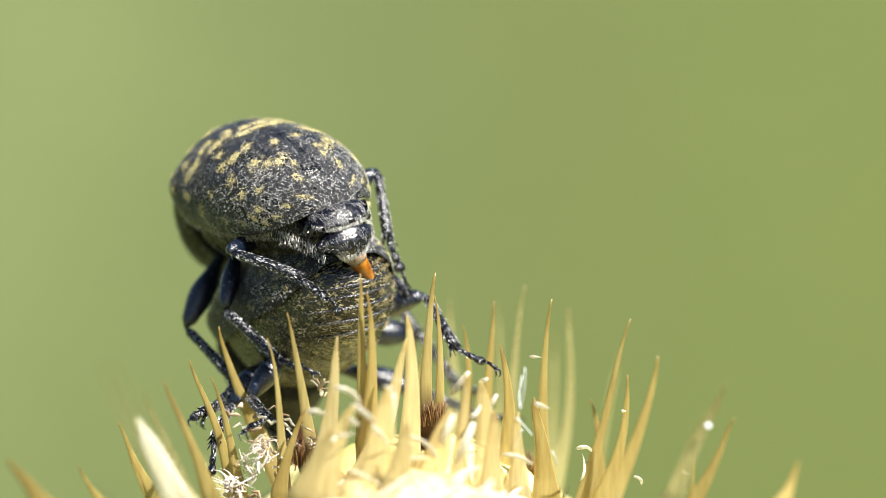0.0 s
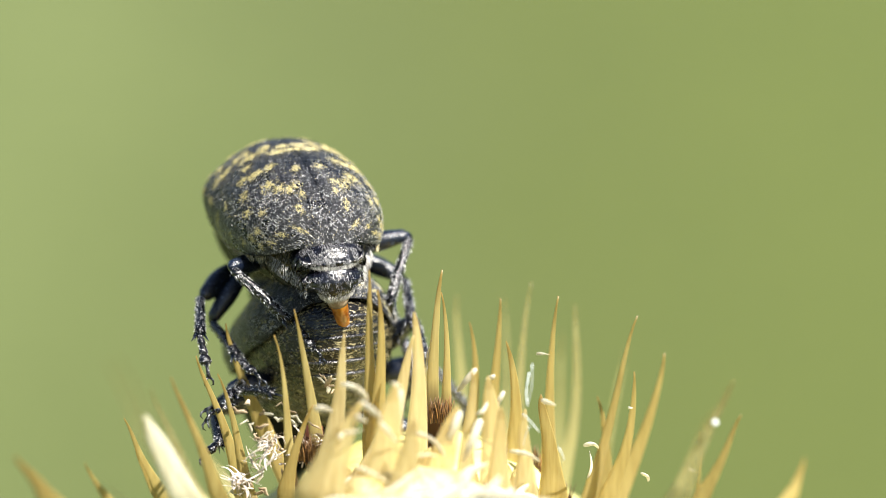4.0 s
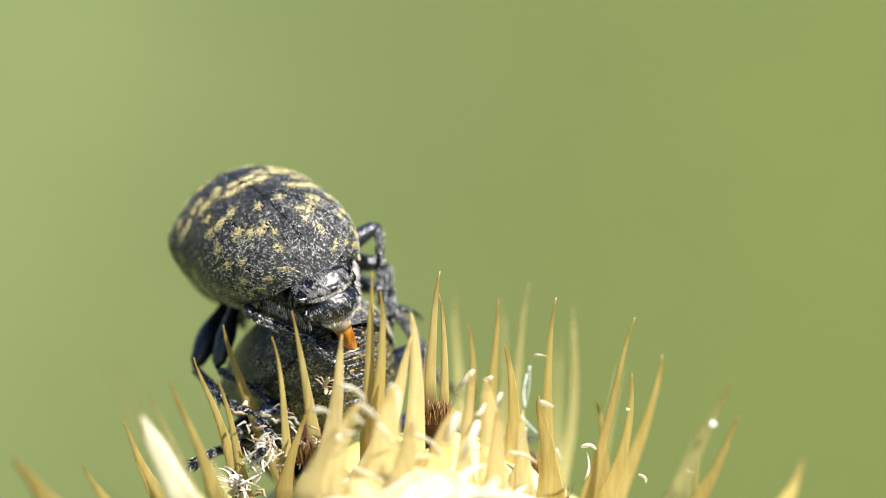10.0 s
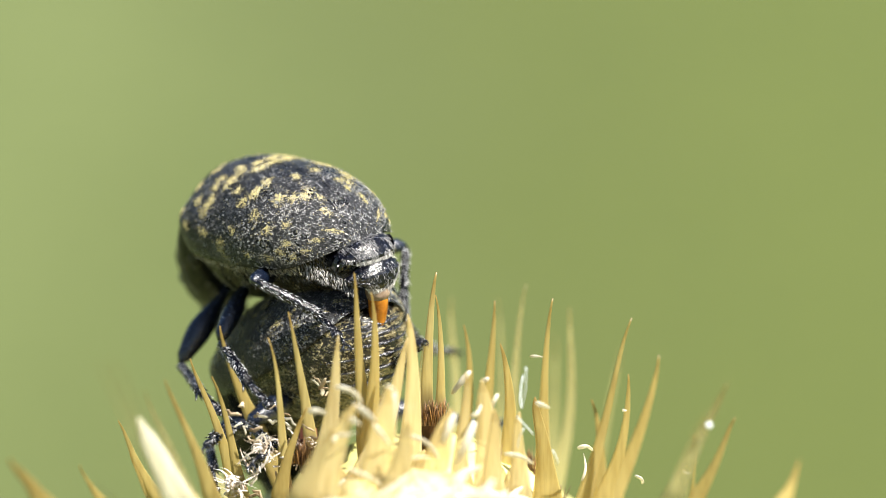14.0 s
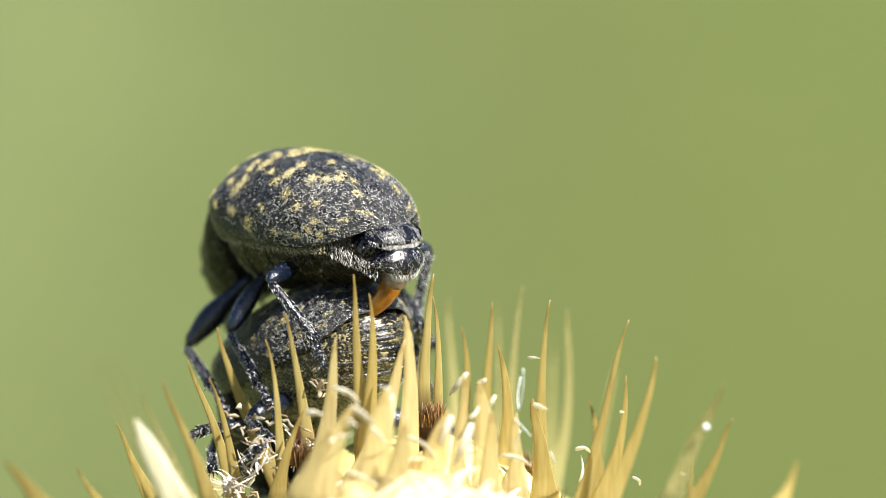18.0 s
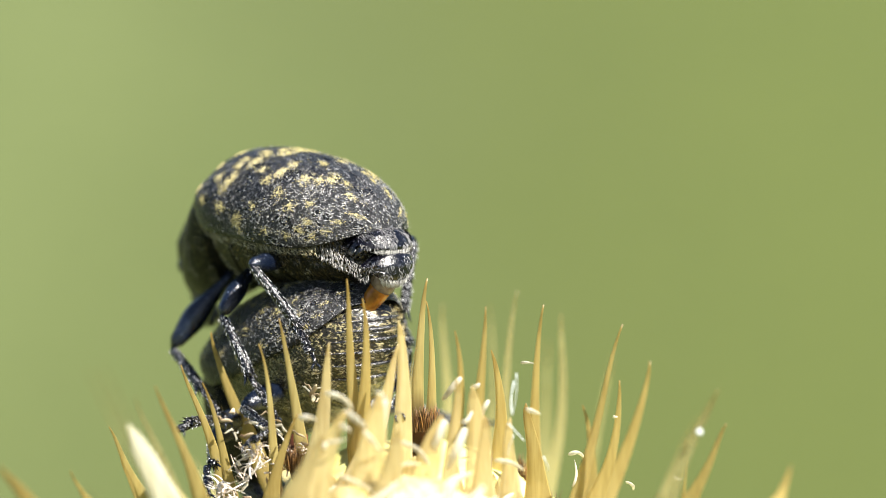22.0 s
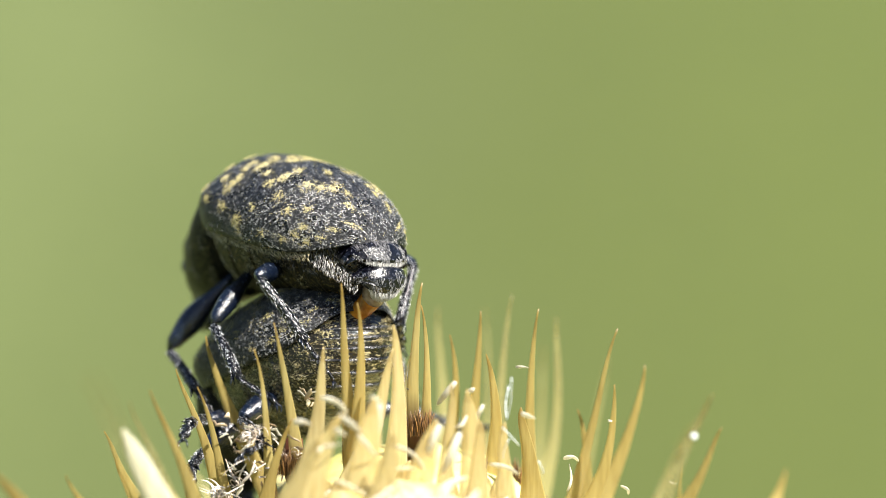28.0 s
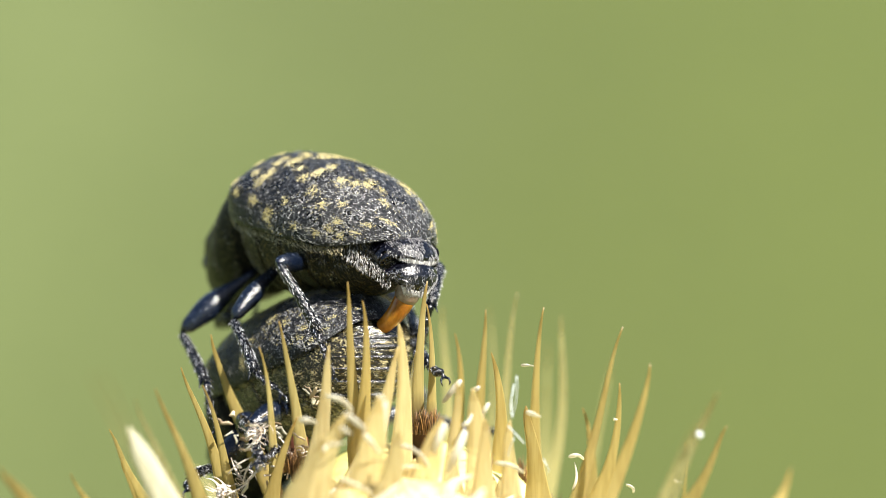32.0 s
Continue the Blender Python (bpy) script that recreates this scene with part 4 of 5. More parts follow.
    clubs = (0.13, 0.13, 0.22) if male else (0.20, 0.26, 0.22)
    for s, sn in ((-1, "left"), (1, "right")):
        for k, ln in enumerate(LEGS):
            lengths = LEG_LENGTHS[ln]
            limbs[sn + ln] = (leg_piece("thigh", root, lengths[0], 0.15, 0.17, clubs[k], 0.05, seed + k, mat=DARKLEG),
                              leg_piece("shin", root, lengths[1], 0.125, 0.165, 0.0, 0.05, seed + k + 5, True),
                              tarsus(root, lengths[2], seed))
    return root, limbs, organ if male else None


LEG_LENGTHS = {"hind": (2.5, 2.3, 1.45), "middle": (2.6, 2.2, 1.5), "front": (3.1, 2.4, 1.5)}
male, male_legs, male_organ = beetle("black weevil speckled with yellow scales, mounted on the other weevil", True)
female, female_legs, _ = beetle("black-brown weevil with golden belly hair, clinging to the thistle spines", False)


def bone(a, b):
    """The pose of a piece that lies from a towards b, in millimetres of its beetle."""
    a, b = Vector(a), Vector(b)
    m = (b - a).to_track_quat("Y", "Z").to_matrix().to_4x4()
    m.translation = a * MM
    return m


def walk_leg(pieces, hip, rows):
    """Keys thigh, shin and foot from rows of seconds, knee, ankle and toe."""
    for i, piece in enumerate(pieces):
        walk(piece, [(r[0], bone((hip, r[1:4], r[4:7])[i], (r[1:4], r[4:7], r[7:10])[i])) for r in rows])


def walk_body(root, rows):
    """Keys a beetle from rows of seconds, place in millimetres and turn in degrees."""
    walk(root, [(t, pose(HOME.x + x * MM, HOME.y + y * MM, HOME.z + z * MM, rx, ry, rz)) for t, x, y, z, rx, ry, rz in rows])


def motions():
    walk_body(male, [
        (0, -4.92, 0.07, 1.74, -1.15, -10.87, 31.65), (0.5, -1.86, 0.05, 1.69, -8.01, 27.26, 27.95),
        (1, -3.85, 0.07, 2.02, -11.52, 3.4, 13.92), (1.5, -4.53, -0.1, 1.73, 6.23, -0.43, 16.82),
        (2, -3.90, -0.03, 1.98, -2.07, 2.36, 21.9), (2.5, -5.54, -0.09, 0.89, 13.94, -22.55, 14.63),
        (3, -5.85, 0.17, 0.36, 4.4, -28.83, 29.71), (3.5, -5.2, -0.06, 1.02, 4.11, -13.12, 16.11),
        (5.5, -3.59, 0.01, 0.6, 4.52, 5.52, 21.16), (6, -4.44, 0.04, 0.78, 0.4, -5.37, 24.77),
        (6.5, -5.12, 0.04, 0.01, -1.27, -23.83, 32.23), (7, -4.22, -0.02, 0.68, -6.58, -3.27, 30.46),
        (7.5, -5.12, -0.02, 0.11, 6.87, -13.9, 14.86), (8, -3.95, -0.01, 0.59, -3.21, 2.65, 35.26),
        (8.5, -4.71, 0.04, 0.51, -2.14, -11.23, 34.95), (9, -5.44, -0.07, -0.02, 4.97, -16.96, 20.95),
        (9.5, -4.49, 0, 0.45, 4.03, -5, 21.2), (10, -5.22, 0.01, 0.09, 4.38, -19.81, 24.41),
        (10.5, -4.35, -0.01, 0.62, -4.99, -4.1, 34.94), (11, -4.67, -0.01, 0.66, -5.01, -6.4, 35.99),
        (11.5, -5.45, -0.02, 0.09, 5.82, -17.75, 19.76), (12, -3.87, 0.02, 0.76, -3.9, 5.56, 31.15),
        (12.5, -4.26, 0.03, 0.71, -3.26, -3.62, 38.17), (13, -4.24, 0.03, 0.75, -2.86, -3.75, 37.45),
        (13.5, -4.24, -0.01, 0.75, -2.2, -3.09, 39.49), (14, -4.56, -0.04, 0.68, -1.18, -9.05, 39.26),
        (14.5, -4.78, 0.02, 0.75, -1.93, -11.53, 31.33), (16.5, -3.41, -0.06, 0.85, 2.88, 0.87, 40.7),
        (17, -3.43, -0.02, 0.96, 2.85, 3.3, 43.56), (17.5, -3.71, 0, 1.06, 0.52, -3.81, 41.67),
        (18, -3.64, 0.06, 0.97, -3.05, 0.5, 38.13), (18.5, -3.84, 0, 1.25, 0.03, -3.57, 38.28),
        (19, -3.98, 0.03, 1.09, -1.01, 0.76, 38.62), (19.5, -4.2, 0, 1.17, -0.12, -1.27, 31.03),
        (20, -3.92, -0.06, 1.02, -2.66, 1.32, 35.5), (20.5, -3.38, 0.08, 1.05, 0.4, -3.21, 38.51),
        (21, -3.38, 0.05, 0.96, -1.05, 0.15, 37.87), (21.5, -3.69, 0.02, 0.91, 0.12, 4.42, 39.93),
        (22, -3.86, 0.02, 1.11, -0.68, 3.1, 41.25), (22.5, -3.7, -0.03, 1.02, -0.86, 4.82, 39.95),
        (23, -3.01, 0.06, 0.93, -2.58, 6.03, 36.67), (23.5, -3.09, 0.08, 0.53, 3.23, 5.03, 36.44),
        (24, -3.21, -0.01, 0.65, 3.32, 6.48, 41.37), (24.5, -3.76, -0.05, 0.91, 4.22, -2.04, 29.58),
        (25, -3.32, -0.13, 0.86, 1.5, 8.28, 42.1), (25.5, -3.12, 0.01, 1.19, 2.49, 2.78, 34.62),
        (27.5, -3.54, -0.01, 1.22, 2.84, 6.53, 43.91), (28, -3.65, -0.09, 1, 0.48, 8.28, 37.06),
        (28.5, -2.74, -0.02, 1.04, 3.85, 6.26, 39.53), (29, -3.21, -0.02, 0.74, -0.09, 4.37, 43.83),
        (29.5, -3.13, -0.02, 0.86, 5.99, 8.73, 46.39), (30, -3.2, -0.03, 0.88, 4.66, 10.64, 43.44),
        (30.5, -3.17, -0.11, 0.76, 2.17, 11.33, 44.65), (31, -2.67, 0.04, 1.11, -2.6, 15.26, 34.98),
        (31.5, -2.89, -0.01, 1.02, 3.5, 12.88, 38.05), (32, -2.96, -0.03, 1.01, 0.81, 11.61, 39.34),
    ])
    walk_body(female, [
        (0, -4.03, 0.18, -1.51, -28, -6.52, 30.49), (0.5, -2.67, -0.04, -1.51, -28, 16.36, 27.15),
        (1, -4.01, 0.43, -1.89, -28, 2.04, 14.53), (1.5, -4.58, 0.41, -2.23, -28, -0.26, 17.14),
        (2, -3.78, 0.3, -1.9, -28, 1.41, 21.71), (2.5, -4.12, 0.54, -3.2, -28, -13.53, 15.16),
        (3, -4.44, 0.38, -2.92, -28, -17.3, 28.74), (3.5, -4.25, 0.48, -2.79, -28, -7.87, 16.49),
        (5.5, -3.65, 0.29, -3.48, -28, 3.31, 21.04), (6, -4.04, 0.29, -3.19, -28, -3.22, 24.29),
        (6.5, -3.95, 0.28, -3.39, -28, -14.3, 31.01), (7, -3.77, 0.14, -2.9, -28, -1.96, 29.41),
        (7.5, -4.34, 0.5, -4.07, -28, -8.34, 15.37), (8, -3.6, -0.05, -3.13, -28, 1.59, 33.74),
        (8.5, -3.98, 0.1, -3, -28, -6.74, 33.45), (9, -4.38, 0.44, -3.96, -28, -10.17, 20.85),
        (9.5, -4.15, 0.36, -3.74, -28, -3, 21.08), (10, -3.99, 0.4, -3.67, -28, -11.89, 23.97),
        (10.5, -3.77, 0.03, -2.84, -28, -2.46, 33.45), (11, -4.06, 0.02, -2.84, -28, -3.84, 34.39),
        (11.5, -4.26, 0.46, -3.88, -28, -10.65, 19.78), (12, -3.72, 0.05, -2.96, -28, 3.34, 30.04),
        (12.5, -3.71, -0.08, -2.93, -28, -2.17, 36.36), (13, -3.69, -0.05, -2.94, -28, -2.25, 35.71),
        (14, -3.86, -0.05, -2.99, -28, -5.43, 37.33), (14.5, -4.04, 0.19, -2.57, -28, -6.92, 30.2),
        (16.5, -3.24, -0.21, -2.9, -28, 0.52, 38.63), (17, -3.56, -0.33, -3, -28, 1.98, 41.2),
        (18, -3.68, -0.12, -3.09, -28, 0.3, 36.31), (19, -3.77, -0.14, -2.63, -28, 0.45, 36.75),
        (20, -3.77, -0.04, -2.69, -28, 0.79, 33.95), (21, -3.27, -0.11, -3.09, -28, 0.09, 36.09),
        (22, -3.79, -0.25, -2.68, -28, 1.86, 39.12), (23, -3.02, -0.13, -3.11, -28, 3.62, 35),
        (24, -3.53, -0.29, -3.31, -28, 3.89, 39.23), (25, -3.75, -0.34, -3.12, -28, 4.97, 39.89),
        (25.5, -3.35, -0.03, -2.98, -28, 1.67, 33.16), (27.5, -3.84, -0.39, -2.51, -28, 3.92, 41.52),
        (28, -3.86, -0.16, -2.82, -28, 4.97, 35.36), (29, -3.41, -0.36, -3.32, -28, 2.62, 41.44),
        (30, -3.61, -0.42, -3.13, -28, 6.39, 41.1), (31, -3.49, -0.16, -2.88, -28, 9.15, 33.48),
        (32, -3.64, -0.28, -3.13, -28, 6.97, 37.41),
    ])
    walk_leg(male_legs["lefthind"], (-0.8, -0.5, -1.2), [
        (0, -2.78, -1.93, -0.68, -1.52, -3.61, -1.61, -1.1, -4.73, -2.43), (0.5, -2.86, -1.79, -0.63, -1.37, -2.54, -2.21, -1.31, -3.72, -3.05),
        (1, -2.9, -1.76, -0.71, -1.57, -2.6, -2.38, -1.02, -3.16, -3.6), (1.5, -2.94, -1.64, -0.57, -1.72, -2.56, -2.29, -1.26, -3.59, -3.21),
        (2, -2.75, -2, -0.78, -1.53, -3.27, -2.26, -1.19, -4.43, -3.05), (2.5, -2.43, -2.14, -0.25, -1, -3.18, -1.71, -0.16, -3.88, -2.66),
        (3, -2.65, -2.08, -0.63, -1.8, -4.06, -1.43, -1.07, -5.11, -2.11), (3.5, -2.66, -2.09, -0.7, -1.21, -2.94, -2.26, -0.61, -3.94, -3.13),
        (5.5, -2.4, -2.31, -0.53, -0.82, -3.31, -1.88, -0.14, -3.92, -3), (6, -2.49, -2.17, -0.42, -1.06, -3.18, -1.93, -0.42, -3.8, -3.07),
        (6.5, -2.57, -2.1, -0.47, -1.16, -3.32, -1.81, -0.53, -4.09, -2.87), (7, -2.5, -2.21, -0.53, -0.94, -3.25, -1.86, -0.25, -3.91, -2.95),
        (7.5, -2.5, -2.15, -0.39, -1.11, -3.17, -1.92, 0.03, -3.68, -2.65), (8, -2.46, -2.29, -0.65, -1.19, -3.76, -1.88, -0.33, -4.53, -2.77),
        (8.5, -3.1, -0.34, -0.24, -1.91, -1.55, -1.79, -1.89, -2.37, -2.98), (9, -1.92, -2.64, -0.55, -1.33, -4.77, -1.18, -0.78, -5.45, -2.35),
        (9.5, -2.19, -2.5, -0.64, -0.77, -3.52, -2.14, -0.12, -4.16, -3.26), (10, -2.05, -2.57, -0.57, -0.68, -3.7, -2.03, -0.28, -4.79, -2.89),
        (10.5, -2.76, -1.81, -0.36, -1.41, -3.17, -1.62, -0.68, -4.43, -1.65), (11, -2.63, -2.2, -1.15, -1.36, -3.4, -2.64, -0.79, -4.08, -3.79),
        (11.5, -1.93, -2.61, -0.47, -0.94, -3.66, -2.27, -0.64, -4.67, -3.26), (12, -2.57, -2.26, -1.15, -1.15, -3.31, -2.62, -1.01, -4.65, -3.15),
        (12.5, -3.21, -0.75, -0.57, -2.94, -2.64, -1.87, -3.07, -3.64, -2.9), (13, -2.95, -1.24, -0.17, -1.32, -2.61, -1.05, -0.47, -3.43, -1.88),
        (14, -2.79, -1.86, -0.53, -1.52, -3.26, -1.84, -1.84, -4.58, -2.36), (17, -3.03, -1.63, -1.14, -2.38, -2.83, -3, -2.66, -4.02, -3.78),
        (18, -3, -1.69, -1.29, -2.49, -3.21, -2.94, -3.15, -4.41, -3.41), (19, -3.02, -1.64, -1.04, -2.11, -2.79, -2.81, -2.37, -3.88, -3.73),
        (20, -2.84, -1.93, -1.02, -1.58, -3.1, -2.55, -1.01, -3.75, -3.71), (21, -2.98, -1.64, -0.78, -2.29, -3.17, -2.35, -1.87, -3.83, -3.58),
        (22, -3.09, -1.46, -0.9, -2.19, -2.63, -2.67, -2.5, -3.79, -3.48), (23, -2.99, -1.7, -1.09, -1.95, -2.75, -2.85, -1.52, -3.29, -4.13),
        (24, -2.96, -1.66, -0.71, -1.89, -3.01, -2.24, -1.68, -3.57, -3.56), (25, -3.11, -1.43, -1.02, -2.29, -2.7, -2.75, -1.73, -3.45, -3.86),
        (28, -2.86, -1.92, -1.16, -1.76, -3.05, -2.83, -1.12, -3.83, -3.88), (29, -3.03, -1.55, -0.8, -2.44, -2.95, -2.53, -2.55, -3.82, -3.68),
        (30, -3.07, -1.51, -0.92, -2.38, -2.89, -2.62, -1.98, -3.75, -3.72), (31, -3.08, -1.51, -1.2, -2.37, -2.91, -2.88, -2.39, -2.99, -4.33),
        (32, -3.06, -1.56, -1.06, -2.05, -2.65, -2.83, -1.9, -3.51, -3.98),
    ])
    walk_leg(male_legs["righthind"], (0.8, -0.5, -1.2), [
        (0, 2.85, -1.23, 0.02, 2.12, -2.5, -1.75, 2.18, -3, -3.11), (0.5, 2.47, -1.7, 0.22, 1.52, -2.17, -1.82, 2.4, -1.38, -2.67),
        (1, 3.04, 0.22, -0.37, 1.79, -0.22, -2.24, 1.54, -0.18, -3.67), (1.5, 3.16, 0.01, -0.54, 2.18, -0.42, -2.57, 2.13, -0.9, -3.94),
        (2, 2.95, -1.2, -0.14, 2.15, -2.18, -2.05, 2.18, -2.38, -3.49), (2.5, 3.28, -0.69, -0.99, 2.43, -1.69, -2.88, 2.29, -1.73, -4.32),
        (3, 3.16, -1.33, -1.08, 2.14, -2.52, -2.77, 1.81, -2.69, -4.17), (3.5, 3.24, -0.95, -0.91, 2.18, -2.21, -2.52, 2.19, -1.86, -3.93),
        (5.5, 2.96, -1.09, -0.09, 2.03, -2.26, -1.83, 2.38, -1.26, -2.82), (6, 3.22, -0.25, -0.64, 2.11, -1.81, -1.91, 2.23, -0.96, -3.08),
        (6.5, 3.26, -0.08, -1.16, 2.3, -1.03, -3.02, 3.22, -0.73, -4.11), (7, 3.14, -1, -0.46, 2.25, -1.57, -2.51, 3.47, -0.89, -2.91),
        (7.5, 3.21, -0.13, -0.65, 2.25, -0.79, -2.63, 2.13, -0.36, -4.01), (8, 3.29, -0.73, -1.21, 2.57, -2.91, -1.17, 3.12, -1.68, -1.69),
        (8.5, 2.7, -1.18, 0.27, 1.95, -2.97, -0.96, 1.5, -3.18, -2.32), (9, 3.16, -0.89, -0.49, 2.46, -2.47, -2.01, 2.35, -2.14, -3.42),
        (9.5, 3.07, -1.03, -0.31, 2.18, -2.12, -2.12, 2.44, -1.41, -3.36), (10, 3.21, -0.76, -0.58, 2.37, -1.44, -2.62, 3.36, -1.13, -3.62),
        (10.5, 3.18, -1.25, -1.22, 2.15, -2.73, -2.65, 2.61, -1.95, -3.78), (11, 3.19, -1.22, -1.08, 2.32, -1.96, -3.07, 2.68, -2.27, -4.44),
        (11.5, 3.23, -1.02, -0.89, 2.47, -2.44, -2.52, 2.59, -2.06, -3.92), (12, 2.87, -1.69, -0.47, 2.02, -2.67, -2.36, 3.24, -2.58, -3.13),
        (12.5, 2.78, -1.77, -0.35, 1.74, -3.28, -1.73, 1.93, -2.73, -3.06), (13, 2.55, -1.38, 0.36, 1.76, -3.11, -0.94, 2.01, -2.6, -2.27),
        (14, 3.07, -1.54, -1.23, 2.35, -1.86, -3.39, 3.2, -1.32, -4.43), (17, 2.43, -2.29, -1.84, 0.63, -3.57, -2.49, 0.63, -3.82, -3.92),
        (18, 3.1, -1.48, -1.07, 2.44, -1.48, -3.27, 2.28, -1.71, -4.69), (19, 2.75, -1.86, -0.43, 2.06, -2.3, -2.58, 2.06, -2.69, -3.97),
        (20, 2.86, -1.88, -0.88, 1.87, -2.61, -2.82, 2.58, -1.71, -3.7), (21, 3.01, -1.63, -0.89, 1.69, -2.33, -2.64, 2.36, -1.98, -3.88),
        (22, 2.7, -1.98, -0.53, 2.07, -2.3, -2.71, 2.31, -2.4, -4.14), (23, 2.79, -1.96, -0.79, 1.59, -3.18, -2.34, 1.42, -2.77, -3.72),
        (24, 3.1, -1.48, -1.35, 1.57, -2.57, -2.69, 2.27, -2.19, -3.9), (25, 2.64, -2.16, -0.89, 1.26, -3.16, -2.44, 1.87, -2.6, -3.63),
        (28, 2.9, -1.75, -0.64, 1.77, -2.81, -2.34, 2.56, -2.05, -3.3), (29, 2.55, -2.27, -1.43, 0.99, -3.31, -2.76, 1.57, -2.59, -3.87),
        (30, 2.58, -2.26, -1.12, 1.08, -3.61, -2.21, 1.69, -3.09, -3.42), (31, 3.14, -1.26, -0.74, 2, -2.43, -2.36, 2.34, -1.8, -3.62),
        (32, 2.78, -1.93, -0.67, 1.34, -3.41, -1.7, 1.43, -3.05, -3.11),
    ])
    walk_leg(male_legs["leftmiddle"], (-1.0, 0.7, -1.25), [
        (0, -2.66, -0.63, -2.75, -2.09, -2.2, -4.17, -1.67, -3.61, -4.46), (0.5, -2.75, 0.36, -3.14, -2.38, -1.16, -4.68, -2.34, -2.28, -5.69),
        (1, -3.12, 0.55, -2.75, -2.85, -1.17, -4.1, -2.18, -1.35, -5.43), (2, -2.71, -0.2, -2.99, -2.24, -1.9, -4.31, -1.45, -2.43, -5.47),
        (3, -2.62, 0.1, -3.19, -2.6, -2.1, -3.1, -1.95, -3.37, -3.56), (6, -3, -0.51, -2.38, -2.43, -1.83, -4.04, -2.16, -3.03, -4.91),
        (7, -3.01, -0.26, -2.59, -2.96, -1.97, -3.97, -2.98, -2.82, -5.21), (8, -2.99, -0.23, -2.64, -3.21, -2.03, -3.89, -3.09, -3.02, -5.01),
        (9, -2.43, -0.52, -3.05, -2.15, -2.68, -3.32, -1.72, -4.12, -3.44), (10, -2.86, -0.42, -2.69, -2.12, -2.24, -3.67, -2.18, -3.74, -3.59),
        (11, -3, -0.46, -2.45, -3.29, -2.27, -3.66, -3.49, -3.56, -4.4), (12, -2.94, -0.11, -2.78, -2.69, -1.69, -4.29, -2.65, -2.78, -5.32),
        (13, -3.06, -0.29, -2.48, -3.35, -2.03, -3.79, -3.63, -3.34, -4.47), (14, -3.08, -0.09, -2.59, -3.64, -2.06, -3.39, -3.49, -3.28, -4.26),
        (17, -2.9, 0.31, -2.98, -3.41, -1.49, -4.14, -4, -2.8, -4.57), (18, -2.77, 0.75, -3.15, -3.07, -1.07, -4.34, -3.39, -2.36, -5.04),
        (19, -2.92, -0.04, -2.83, -3.17, -1.92, -3.96, -3.37, -3.05, -4.92), (20, -2.99, 0.06, -2.79, -3.05, -1.69, -4.13, -3.01, -2.79, -5.15),
        (21, -2.9, 0.58, -3.02, -3.35, -1.28, -4.11, -3.29, -2.51, -4.97), (22, -3.08, -0.15, -2.56, -3.14, -1.65, -4.17, -2.99, -2.75, -5.18),
        (23, -2.94, 0.28, -2.93, -3.51, -1.58, -3.97, -2.98, -2.19, -5.23), (24, -3.06, 0.06, -2.7, -3.58, -1.83, -3.71, -3.01, -2.65, -4.83),
        (25, -3.03, 0.18, -2.79, -3.39, -1.61, -4.01, -3.11, -2.84, -4.81), (28, -2.88, 0.01, -2.91, -3.07, -1.8, -4.15, -2.44, -3.05, -4.69),
        (29, -3.09, 0.4, -2.76, -3.98, -1.37, -3.71, -3.94, -2.81, -4.12), (30, -2.93, -0.07, -2.81, -3.29, -1.85, -4.04, -2.48, -2.83, -4.84),
        (31, -2.32, 1.48, -3.35, -2.83, -0.36, -4.44, -2.22, -1.69, -4.75), (32, -2.83, 0.38, -3.07, -3.09, -1.4, -4.33, -3.14, -2.86, -4.7),
    ])
